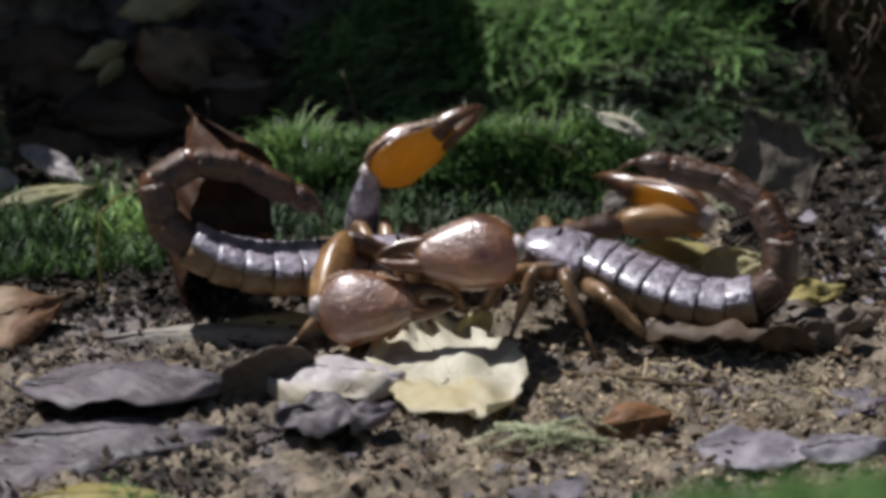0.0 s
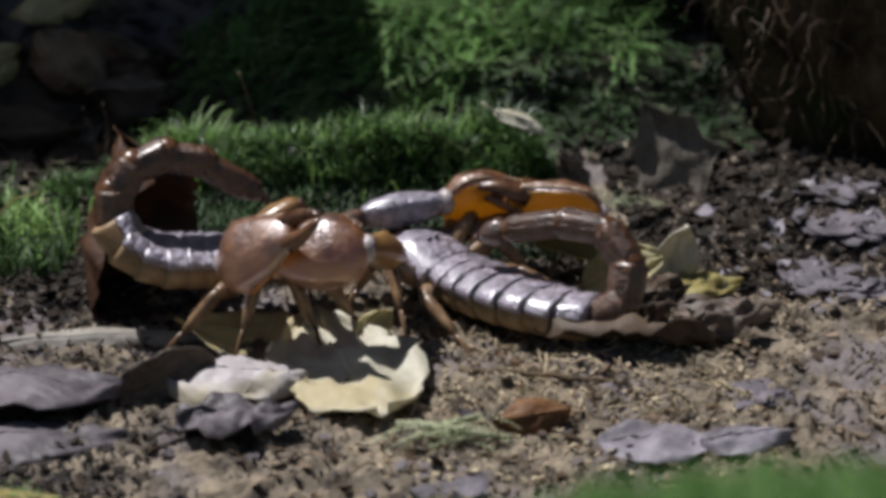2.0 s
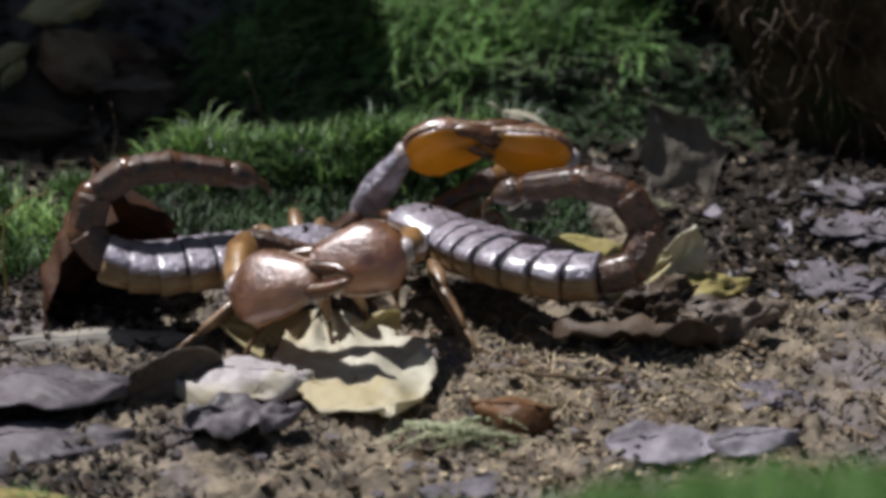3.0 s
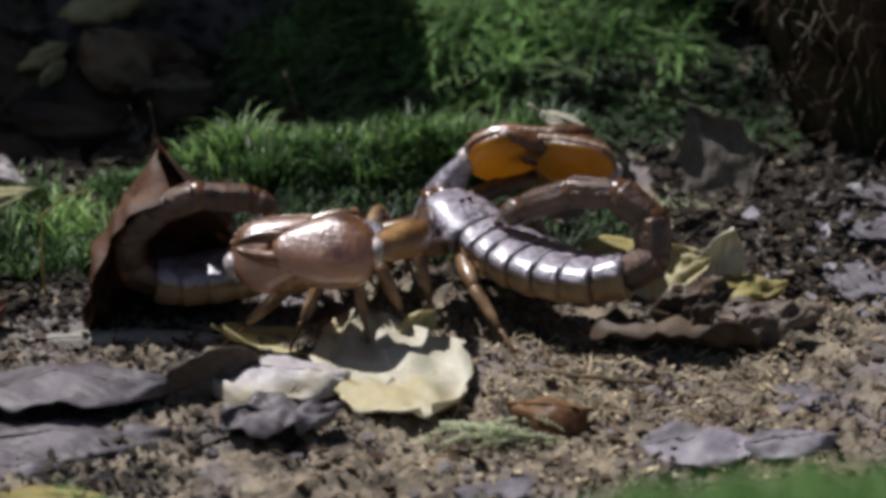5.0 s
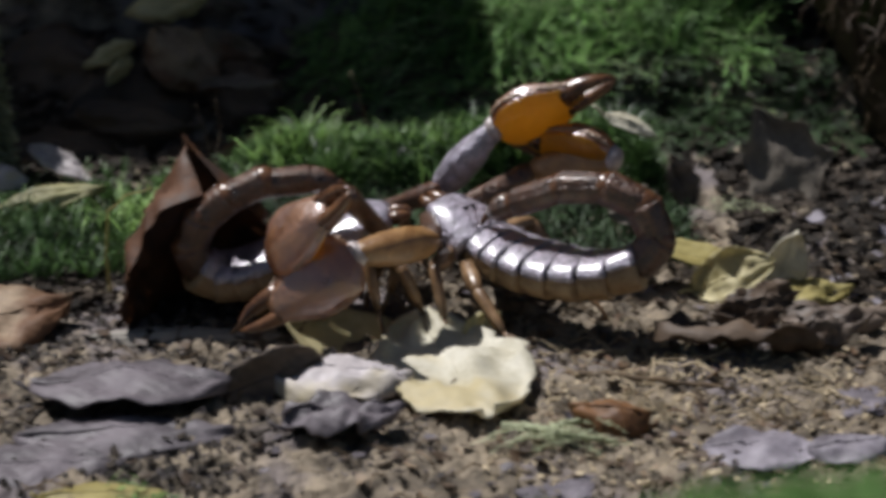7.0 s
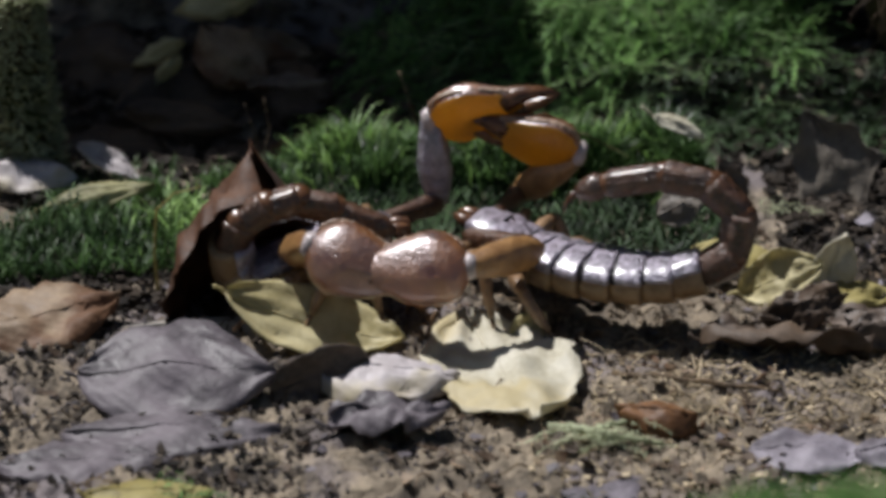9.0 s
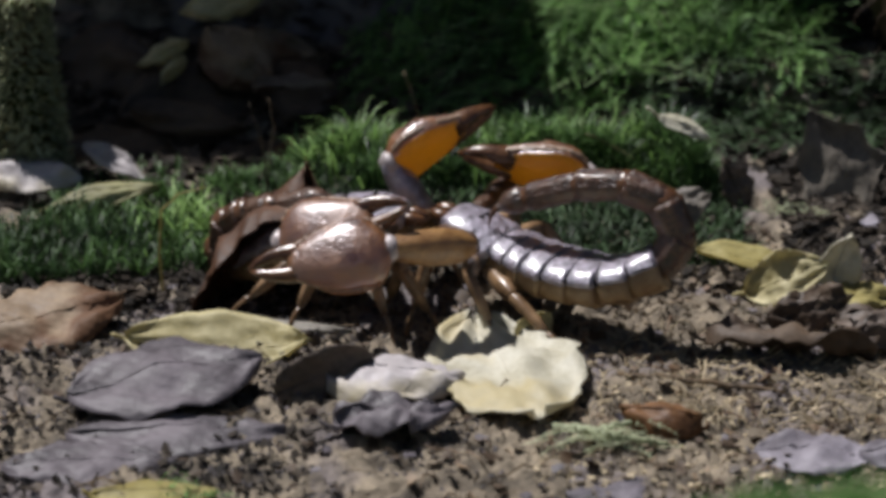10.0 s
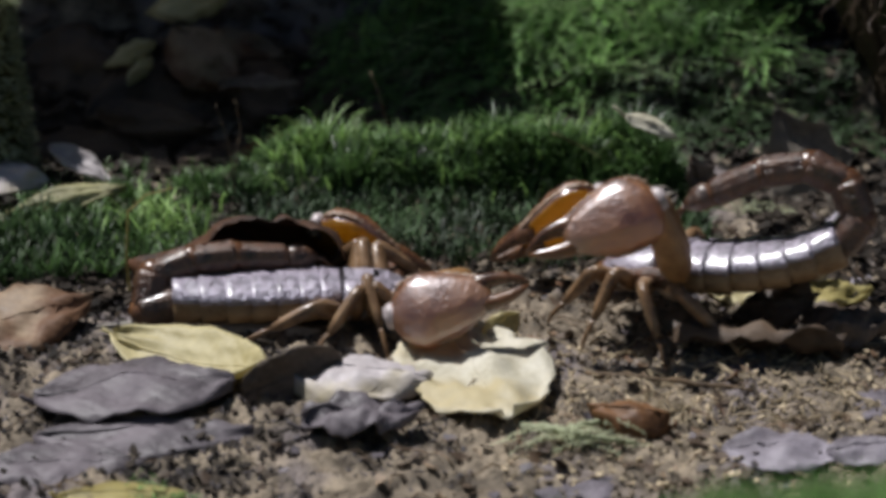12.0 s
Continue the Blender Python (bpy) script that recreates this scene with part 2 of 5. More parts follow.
def grid_line(lo, hi, step, far):
    mid = list(np.arange(lo, hi + step / 2, step))
    d, a, b = step, lo, hi
    left, right = [], []
    while b < far:
        d *= 1.35
        a, b = a - d, b + d
        left.insert(0, a), right.append(b)
    return left + mid + right


def build_ground():
    xs, ys = grid_line(-105, 110, 0.75, 200000), grid_line(-85, 185, 0.75, 200000)
    verts = [(x, y, ground_height(x, y)) for y in ys for x in xs]
    w = len(xs)
    faces = [(j * w + i, j * w + i + 1, (j + 1) * w + i + 1, (j + 1) * w + i) for j in range(len(ys) - 1) for i in range(w - 1)]
    g = mesh_object("ground", verts, faces, SOIL)
    return tagged(g, "brown crumbly forest floor with bare soil", "ground", kind="structure")


build_ground()


# ---------------------------------------------------------------- leaves
def leaf(label, length, width, mat, base, tip, normal, bend=0.4, cup=0.2, wave=0.08, lobes=0, seed=1, stalk=4.0, fat=0.85, category="dead leaf", nu=26, nv=12, point=0.75, ragged=1.0):
    """A fallen leaf: blade with thickness, midrib and stalk. bend: lengthwise arc (radians); cup: rise of the edges."""
    root = new("fallen_leaf")
    tagged(root, label, category)
    root.matrix_world = aim(base, tip, normal)

    def spot(u, v, off):
        half = width / 2 * (math.sin(math.pi * min(max(u, 0.0), 1.0) ** fat) ** point if 0 < u < 1 else 0.0)
        edge = 1 + ragged * (0.10 * nz(u * 6, seed * 3.1, v) + 0.05 * nz(u * 21, seed * 1.7, v))
        if lobes:
            edge *= 1 - 0.30 * abs(math.sin(u * lobes * math.pi)) * abs(v) ** 2
        yy = half * v * edge
        zz = cup * width * (abs(v) ** 1.8) * 0.5 + wave * width * nz(u * 3.2, v * 2.2, seed) + 0.4 * wave * width * nz(u * 9, v * 6, seed + 4) + off
        if abs(bend) > 1e-3:
            r = length / bend
            a = u * bend
            chord = r - math.cos(bend) * r
            return (math.sin(a) * (r - zz), yy, r - math.cos(a) * (r - zz) - u * chord - min(cup, 0) * width * 0.45)
        return (u * length, yy, zz - min(cup, 0) * width * 0.45)

    verts, faces = [], []
    n1 = nv + 1
    for off in (0.14, -0.14):
        for i in range(nu + 1):
            for j in range(n1):
                u = 0.004 + 0.992 * i / nu
                verts.append(spot(u, 2 * j / nv - 1, off))
    k = (nu + 1) * n1
    for i in range(nu):
        for j in range(nv):
            a = i * n1 + j
            faces.append((a, a + n1, a + n1 + 1, a + 1))
            faces.append((k + a, k + a + 1, k + a + n1 + 1, k + a + n1))
    rim = [i * n1 for i in range(nu + 1)] + [nu * n1 + j for j in range(1, n1)] + [i * n1 + nv for i in range(nu - 1, -1, -1)] + [j for j in range(nv - 1, 0, -1)]
    for a, b in zip(rim, rim[1:] + rim[:1]):
        faces.append((b, a, a + k, b + k))
    mesh_object("blade", verts, faces, mat, root)
    rib = [spot(u, 0, 0.12) for u in np.linspace(0.02, 0.93, 14)]
    v, f = tube(rib, [0.42 - 0.028 * i for i in range(14)], [0.38 - 0.025 * i for i in range(14)], 6)
    mesh_object("midrib", v, f, mat, root)
    if stalk:
        v, f = tube([(0.3, 0, 0), (-stalk * 0.5, 0.5, 0.3), (-stalk, 0.2, 1.2)], [0.42, 0.36, 0.4], [0.42, 0.36, 0.4], 6)
        mesh_object("stalk", v, f, mat, root)
    return root


leaf("large cream leaf with torn brown edge lying on the soil", 43, 26, L_CREAM, (-13, -3, 4.2), (-1, -46, 3.4), (0.05, -0.12, 1), 0.2, 0.06, 0.11, 0, 11, 2, 1.0, nu=40, nv=16, ragged=2.0, point=0.55)
leaf("small pale violet white leaf with wavy edge on the soil", 25, 15, L_PALE, (-38, -28, 1.6), (-15, -31, 1.8), (0.0, -0.1, 1), -0.5, -0.35, 0.17, 0, 12, 2)
leaf("domed grey brown dead leaf with a lifted edge", 21, 13, L_GREY, (-35, -45.5, 1.2), (-14, -44.5, 2.2), (-0.1, 0.12, 1), -0.7, -0.25, 0.3, 0, 13, 2, ragged=1.3)
leaf("dark brown dead leaf standing on its edge", 18, 10, L_UMBER, (-45.6, -33.0, 1.1), (-31.7, -29.0, 5.9), (0.05, -0.98, 0.02), 0.3, 0.15, 0.12, 0, 14, 0, point=0.35)
leaf("small yellow leaf standing against the cream leaf", 9, 6, L_STRAW, (-5.9, -7.0, 0.3), (-0.2, -5.0, 5.5), (0.3, -0.8, 0.5), 0.4, 0.2, 0.12, 0, 15, 1)
leaf("yellow green curled leaf on the soil", 20, 9, L_YELLOW, (46, 23, 3), (29, 26, 6.0), (-0.15, -0.1, 1), -0.5, 0.2, 0.1, 0, 16, 2)
leaf("pale green dry leaf leaning on the soil", 17, 10, L_STRAW, (36, 19, 1.0), (50, 17, 7.5), (0.1, -0.75, 0.6), -0.4, 0.2, 0.18, 0, 51, 2)
leaf("pale green grey leaf standing upright", 14, 9, L_CREAM, (51, 17, 0.5), (55, 19, 13.5), (0.3, -0.9, 0.2), 0.4, 0.25, 0.1, 0, 17, 2)
leaf("dull yellow leaf with pale edges on the soil", 20, 12, L_YELLOW, (46, 14, 1.0), (64, 16, 1.5), (0.0, -0.2, 1), -0.5, -0.2, 0.2, 2, 18, 2)
leaf("dark brown curled leaf with a lifted edge", 30, 11, L_DARK, (27, -10, 3.2), (57, -12, 3.2), (0.0, 0.35, 0.93), -0.2, 0.1, 0.42, 0, 19, 2, point=0.5)
leaf("brown crumpled leaf lying on the soil", 20, 10, L_UMBER, (51, 5, 1), (70, 2, 1.0), (0.1, -0.1, 1), -0.5, -0.4, 0.28, 0, 20, 2)
rolled_leaf = leaf("orange brown rolled leaf piece", 14, 8, L_BROWN, (25, -43, 0.8), (11.5, -41, 1.0), (0, -0.1, 1), -0.4, -0.7, 0.16, 0, 21, 1)
leaf("grey violet leaf flat on the soil", 20, 15, L_LAVENDER, (32.5, -52.5, 0.8), (52, -52.5, 0.8), (0, -0.05, 1), -0.35, -0.15, 0.12, 0, 22, 1)
leaf("grey violet curled leaf on the soil", 16, 9, L_LAVENDER, (49, -53.5, 0.8), (65, -51.5, 1.0), (0, -0.1, 1), -0.5, -0.4, 0.14, 0, 23, 1)
leaf("small pale dry leaf hanging over the moss", 12.5, 4.2, L_CREAM, (21.3, 72.0, 18.8), (35.4, 70.0, 12.9), (0.1, -0.55, 0.8), -0.7, -0.35, 0.15, 0, 24, 3)
leaf("large grey dead leaf standing in the moss", 25, 23, L_DUSK, (53.0, 82, 18), (63, 72, 0.6), (-0.3, -0.95, 0.05), 0.12, 0.10, 0.06, 3, 25, 3, 1.25, point=0.9)
leaf("pale grey dead leaf lying among the moss", 22, 14, L_PALE, (-118.2, 74.0, 5.4), (-95.6, 72.0, 2.0), (0.1, -0.35, 1), -0.4, -0.3, 0.14, 0, 26, 3)
leaf("pale dead leaf folded over among the moss", 15, 7, L_PALE, (-97.7, 76.0, 9.6), (-83.9, 72.0, 2.7), (0.35, -0.3, 0.9), -0.3, 0.25, 0.15, 0, 27, 0, ragged=2.0)
leaf("olive dry leaf lying in the grass", 26, 7, L_OLIVE, (-103.6, 58.0, 0.6), (-74.7, 62.0, 6.8), (0.0, -0.5, 0.85), -0.4, -0.3, 0.15, 0, 29, 2)
leaf("orange brown leaf with speckled surface", 28, 19, L_TAN, (-101, -10, 1.0), (-74, 4, 4.0), (0.15, -0.3, 1), -0.3, -0.15, 0.12, 0, 28, 2)
leaf("grey dead leaf pressed into the soil", 36, 15, L_GREY, (-78, -50, 0.5), (-43, -47, 0.6), (0, -0.05, 1), -0.15, -0.12, 0.12, 0, 33, 0, ragged=1.4)
leaf("grey dead leaf half covered with crumbs", 28, 14, L_GREY, (-86, -62, 0.4), (-58, -59, 0.4), (0, -0.05, 1), -0.2, -0.12, 0.14, 0, 34, 0, ragged=1.4)
leaf("yellow green leaf lying in the crumbs", 20, 8, L_YELLOW, (-70, -72, 0.6), (-52, -71, 0.8), (0, -0.1, 1), -0.25, -0.2, 0.12, 0, 35, 1)
leaf("pale tan leaf hanging in the litter of the bank", 22, 10, L_STRAW, (-68.5, 160.0, 22.7), (-91.0, 156.0, 16.0), (0.1, -0.8, 0.5), -0.4, -0.3, 0.2, 0, 36, 3, ragged=2.5)
leaf("pale torn dead leaf in the shade of the bank", 14, 5, L_STRAW, (-84.1, 140.0, 14.9), (-98.2, 136.0, 8.5), (-0.5, -0.8, 0.3), -0.5, -0.3, 0.3, 0, 37, 0, ragged=3.0)
leaf("pale narrow leaf edge in the shade of the bank", 9, 4, L_STRAW, (-84.7, 137.0, 12.4), (-91.5, 134.0, 5.1), (0.5, -0.85, 0.1), -0.3, -0.2, 0.25, 0, 38, 0, ragged=3.0)
leaf("large brown leaf curled over in the shade of the bank", 24, 16, L_TAN, (-81.1, 142.0, 16.4), (-67.9, 138.0, 5.5), (0.3, -0.8, 0.5), -0.7, -0.5, 0.2, 0, 39, 0)
leaf("dark reddish leaf lying in the ditch", 28, 9, L_DARK, (-93.7, 112.0, 6.3), (-66.0, 110.0, 2.6), (0.0, -0.7, 0.7), -0.4, -0.4, 0.2, 0, 40, 0)
leaf("grey brown leaf edge in the ditch", 20, 5, L_UMBER, (-67.3, 118.0, 10.3), (-45.3, 118.0, 10.9), (0.0, -0.3, 0.95), -0.7, -0.4, 0.4, 0, 46, 0, ragged=3.0)
leaf("grey leaf leaning under the moss bank", 11, 8, L_DUSK, (21.4, 46.0, 6.2), (32.4, 48.0, 11.1), (-0.2, -0.8, 0.5), -0.4, -0.2, 0.15, 0, 47, 0)
leaf("dark leaf standing at the edge of the moss", 12, 7, L_UMBER, (39.2, 64.0, 2.1), (33.4, 66.0, 14.2), (0.3, -0.9, 0.2), -0.3, 0.2, 0.2, 0, 48, 0, ragged=3.0, point=1.1)
leaf("twisted dark brown leaf with lit edges", 18, 9, L_DARK, (39.2, 5.0, 0.7), (54.5, 3.0, 6.4), (0.2, -0.6, 0.7), -0.7, -0.5, 0.4, 0, 49, 2, ragged=2.0)
leaf("dark brown leaf curled on the slope", 15, 8, L_UMBER, (52.7, -6.0, 2.4), (67.0, -3.0, 4.4), (-0.1, -0.5, 0.8), -0.6, -0.5, 0.35, 0, 50, 0, ragged=2.0)
for k, (x, y, l, w, turn, tilt, m, word) in enumerate([
        (-84, 136, 34, 24, 20, 55, L_DARK, "large brown dead leaf in the shade of the bank"), (-92, 108, 34, 16, -10, 30, L_DARK, "dark brown dead leaf sunk in the ditch"),
        (-66, 116, 30, 14, 25, 35, L_DARK, "dark dead leaf in the ditch"), (-60, 140, 30, 18, -30, 50, L_DARK, "dark dead leaf leaning on the bank"),
        (-50, 105, 26, 12, 8, 25, L_BROWN, "narrow brown dead leaf in the ditch"), (-108, 120, 30, 18, 40, 40, L_DARK, "dark dead leaf at the foot of the bank"),
        (-35, 128, 28, 14, -20, 45, L_DARK, "dark dead leaf half hidden by moss"), (-70, 158, 34, 20, 15, 60, L_TAN, "tan dead leaf on the bank"),
        (-104, 150, 34, 22, -25, 60, L_DARK, "brown dead leaf on the bank"), (-28, 108, 22, 10, 30, 30, L_DARK, "small dark dead leaf in the ditch")]):
    z0 = ground_height(x, y) + 3
    a, e = radians(turn), radians(tilt)
    leaf(word, l, w, m, (x - l / 2 * math.cos(a), y - l / 2 * math.sin(a), z0), (x + l / 2 * math.cos(a), y + l / 2 * math.sin(a), z0 + 2), (0, -math.sin(e), math.cos(e)), -0.5, -0.25, 0.2, 0, 60 + k, 3)

# leaves that the fight pushes about
brown_leaf = leaf("large reddish brown leaf standing upright", 42, 34, L_RUSSET, (-49, 18, -1), (-51, 21, 24), (0.35, -0.9, 0.1), 0.5, 0.55, 0.14, 0, 41, 0, 0.75, point=0.45, ragged=1.6, nu=36, nv=18)
yellow_leaf = leaf("long yellow leaf with pale edge", 37, 14, L_STRAW, (-38, -4, 1), (-16, -3, 3), (0, -0.6, 0.8), 0.8, 0.2, 0.12, 0, 42, 2)
grey_leaf = leaf("large grey leaf with a lifted edge", 34, 25, L_GREY, (-79, -25, 1.8), (-45, -24, 2.2), (0, -0.1, 0.97), -0.25, -0.12, 0.11, 0, 43, 2, ragged=1.3)
long_leaf = leaf("long pale rolled leaf on the soil", 42, 6.5, L_ASH, (-68, -1.5, 1.0), (-36, 0, 1.6), (0, -0.3, 0.95), -0.3, -0.5, 0.10, 0, 44, 2)


# ---------------------------------------------------------------- scorpions
def ring_segment(l, w0, w1, h0, h1, power=2.4, lip=0.06):
    """A shell ring along x from 0 to l, swelling to a lip at its hind edge."""
    xs = [-0.25, 0.0, 0.15 * l, 0.35 * l, 0.55 * l, 0.73 * l, 0.88 * l, 0.97 * l, l]
    k = [0.80, 0.9, 0.96, 1.0, 1.02, 1.03, 1 + lip, 1 + lip * 0.6, 0.86]
    ws = [(w0 + (w1 - w0) * max(x, 0) / l) * q for x, q in zip(xs, k)]
    hs = [(h0 + (h1 - h0) * max(x, 0) / l) * q for x, q in zip(xs, k)]
    return tube([(x, 0, 0) for x in xs], ws, hs, 28, power)


CARAPACE = 11.5
TERGITES = [3.6, 4.2, 4.6, 5.0, 5.2, 5.2, 5.2]
TAIL_SEGMENTS = [6.6, 7.2, 7.6, 8.6, 10.2]
TELSON = 10.5
FEMUR, PATELLA = 16.0, 16.0
UPPER_LEG, LOWER_LEG = 10.5, 15.0
FEET = [(13, 12), (4, 18), (-12, 17.5), (-24, 13)]


class Scorpion:
    def __init__(self, label, seed, facing):
        self.root = new("scorpion")
        tagged(self.root, label, "scorpion", "fighting scorpions")
        self.holds = []
        r = self.root
        # shield of the head, with eyes and jaws
        xs = [-0.3, 0.3, 1.4, 2.8, 4.4, 6, 7.6, 9.2, 10.6, 11.3, CARAPACE]
        v, f = tube([(x, 0, 0.2) for x in xs], [3.6, 4.4, 5.1, 5.7, 6.2, 6.6, 6.9, 7.0, 7.0, 6.8, 6.0], [1.2, 1.9, 2.5, 2.9, 3.4, 3.7, 3.7, 3.8, 3.8, 3.6, 3.2], 28, 2.6)
        v = [p + Vector((0, 0, 0.5 * noise.noise(p * 0.55) + 0.25 * noise.noise(p * 1.3) - 0.7 * math.exp(-p.y ** 2 / 0.8) * smooth(5, 11, p.x))) if p.z > 0.5 else p for p in v]
        self.carapace = mesh_object("carapace", v, f, SHELL, r)
        for s in (-1, 1):
            v, f = tube([(5.0, s * 0.9, 3.5), (5.6, s * 0.9, 4.1), (6.2, s * 0.9, 3.6)], [0.25, 0.55, 0.25], [0.25, 0.4, 0.25], 8)
            mesh_object("eye", v, f, EYE_BLACK, self.carapace)
            v, f = tube([(1.0, s * 1.6, -0.3), (-1.2, s * 1.7, -0.4), (-2.8, s * 1.5, -0.7), (-3.8, s * 0.9, -1.0)], [1.2, 1.4, 1.0, 0.3], [1.2, 1.3, 0.9, 0.3], 10)
            mesh_object("jaw", v, f, FINGER, self.carapace)
        v, f = tube([(0.8, 0, -2.2), (6, 0, -2.9), (11, 0, -2.7)], [2.5, 4.0, 4.5], [1.2, 1.6, 1.6], 12)
        mesh_object("breast_plate", v, f, BELLY, self.carapace)
        # plates of the back, each with the belly ring under it
        self.tergites = []
        w = [6.3, 6.9, 7.3, 7.5, 7.4, 6.9, 6.0, 4.4]
        for i, l in enumerate(TERGITES):
            v, f = ring_segment(l + 0.5, w[i], w[i + 1], 3.9 - 0.12 * abs(i - 3), 3.9 - 0.12 * abs(i - 2), 2.3, 0.07)
            v = [Vector((p.x, p.y, p.z * 0.82 + 1.3 if p.z > 0 else p.z * 0.12 + 1.3)) for p in v]
            v = [p + Vector((0, 0, 0.45 * noise.noise(p * 0.6 + Vector((i * 4.0, seed, 0))) + 0.3 * noise.noise(p * 1.5 + Vector((i * 3.0, 0, 0))))) if p.z > 1.8 else p for p in v]
            t = mesh_object("back_plate", v, f, SHELL, r)
            t.data.materials.append(FOLD)
            for face in t.data.polygons:
                face.material_index = 1 if face.center.x < 0.17 * l * MM else 0
            v, f = ring_segment(l + 0.4, w[i] * 0.95, w[i + 1] * 0.95, 3.4, 3.4, 2.3, 0.03)
            v = [Vector((p.x, p.y, p.z - 0.4)) for p in v]
            mesh_object("belly_ring", v, f, BELLY, t, "tan belly ring")
            self.tergites.append(t)
        # tail
        self.tail = []
        size = [3.3, 3.1, 2.95, 2.8, 2.7, 2.3]
        for i, l in enumerate(TAIL_SEGMENTS):
            v, f = ring_segment(l, size[i], size[i + 1] * 1.05, size[i] * 1.0, size[i + 1] * 1.05, 2.3, 0.05)
            v = [Vector((p.x, p.y * k, p.z * k)) for p in v for k in (1 + 0.045 * math.cos(8 * math.atan2(p.z, p.y)) + 0.04 * noise.noise(p * 0.9 + Vector((i * 5.0, seed, 0))),)]
            t = mesh_object("tail_segment", v, f, TAIL, r)
            v, f = tube([(l + q * size[i + 1], 0, 0) for q in (-0.85, -0.6, -0.25, 0.1, 0.45, 0.75)], [size[i + 1] * q for q in (0.5, 0.8, 0.97, 0.99, 0.85, 0.5)], [size[i + 1] * q for q in (0.5, 0.8, 0.97, 0.99, 0.85, 0.5)], 16)
            mesh_object("tail_joint", v, f, FINGER, t, "dark joint skin")
            self.tail.append(t)
        xs = [0, 0.6, 2.0, 4.0, 5.6, 6.6]
        v, f = tube([(x, 0, -0.3) for x in xs], [0.9, 1.8, 2.6, 2.5, 1.5, 0.7], [0.9, 1.8, 2.5, 2.3, 1.4, 0.7], 14)
        self.telson = mesh_object("venom_bulb", v, f, TAIL, r)
        v, f = tube([(6.2, 0, -0.3), (7.6, 0, 0.1), (8.9, 0, 1.1), (9.8, 0, 2.6)], [0.75, 0.55, 0.35, 0.06], [0.75, 0.55, 0.35, 0.06], 10)
        mesh_object("sting", v, f, FINGER, self.telson, "dark curved sting")
        # arms with claws
        self.arms = {}
        for side in ("far", "near"):
            v, f = tube([(x, 0, 0) for x in (-0.8, 0.3, 2, 4, 6, 8, 10, 12, 13.5, 15, FEMUR + 0.3)], [1.0, 1.4, 1.5, 1.5, 1.6, 1.6, 1.7, 1.8, 1.9, 1.8, 1.3], [1.1, 1.6, 1.7, 1.7, 1.8, 1.8, 1.9, 2.0, 2.1, 1.9, 1.3], 14, 3.0)
            v = [Vector((p.x, p.y * k, p.z * k)) for p in v for k in (1 + 0.10 * noise.noise(p * 0.5 + Vector((seed, 3, 0))) + 0.08 * noise.noise(p * 1.4),)]
            a = mesh_object("arm_femur", v, f, TAIL, r)
            v, f = tube([(x, 0, 0) for x in (-0.6, 0.4, 2, 3.5, 5.5, 8, 10.5, 13, 14.8, PATELLA, PATELLA + 0.6)], [1.2, 1.8, 2.3, 2.6, 2.8, 2.8, 2.7, 2.4, 2.0, 1.7, 1.2], [1.3, 2.0, 2.6, 2.9, 3.1, 3.1, 2.9, 2.5, 2.1, 1.7, 1.2], 16, 2.8)
            v = [Vector((p.x, p.y * k, p.z * k)) for p in v for k in (1 + 0.12 * noise.noise(p * 0.45 + Vector((seed, 7, 0))) + 0.10 * noise.noise(p * 1.2),)]
            b = mesh_object("arm_patella", v, f, SHELL if side == "far" and facing > 0 else ARM, r)
            xs = [-0.4, 0.3, 1.1, 2.3, 3.9, 5.9, 8.2, 10.5, 12.7, 14.7, 16.4, 17.6]
            deep = [1.2, 2.0, 3.0, 3.8, 4.3, 4.5, 4.4, 4.0, 3.4, 2.8, 2.1, 1.3]
            high = [1.4, 2.6, 4.1, 5.4, 6.2, 6.5, 6.3, 5.7, 4.8, 3.9, 3.1, 2.2]
            v, f = tube([(x, 0, -0.6 * math.sin(x / 18.4 * 3.1)) for x in xs], deep, high, 28, 2.2)
            out = facing * (1 if side == "far" else -1)
            v = [Vector((p.x, p.y * k * (1.0 if p.y * out > 0 else 0.62), p.z * k)) for p in v for k in (1 + 0.10 * noise.noise(p * 0.3 + Vector((seed, 0, 0))) + 0.035 * noise.noise(p * 0.9) + 0.05 * abs(math.cos(5 * math.atan2(p.z, p.y))),)]
            c = mesh_object("claw_hand", v, f, AMBER, r, "amber claw hand, brown on its outer side")
            c.data.materials.append(OUTER)
            for face in c.data.polygons:
                face.material_index = 1 if face.center.y * out > -0.0006 else 0
            # beaded keels along the upper and lower edges
            for name, e, q in (("upper_keel", 1, 1.0), ("lower_keel", -1, 0.8)):
                path = [(x, 0.1 * h * out, -0.6 * math.sin(x / 18.4 * 3.1) + e * h * 0.98) for x, h in zip(xs[1:], high[1:])]
                path = [Vector(m).lerp(Vector(n), k / 4) for m, n in zip(path, path[1:]) for k in range(4)]
                rr = [q * (0.42 + 0.16 * noise.noise(p * 1.7) + 0.10 * math.sin(i * 2.1)) * min(1, 0.3 + i / 5) for i, p in enumerate(path)]
                v, f = tube(path, [x * 1.5 for x in rr], rr, 7)
                mesh_object(name, v, f, KEEL, c, "pale beaded keel")
            v, f = tube([(14.2, 0, 1.1), (16.4, 0, 1.7), (18.6, 0, 1.9), (20.8, 0, 1.6), (23.0, 0, 0.8), (24.6, 0, -0.2)], [2.2, 2.0, 1.6, 1.2, 0.8, 0.2], [2.2, 1.7, 1.3, 1.05, 0.7, 0.2], 12, 2.4)
            mesh_object("fixed_finger", v, f, FINGER, c, "dark fixed finger")
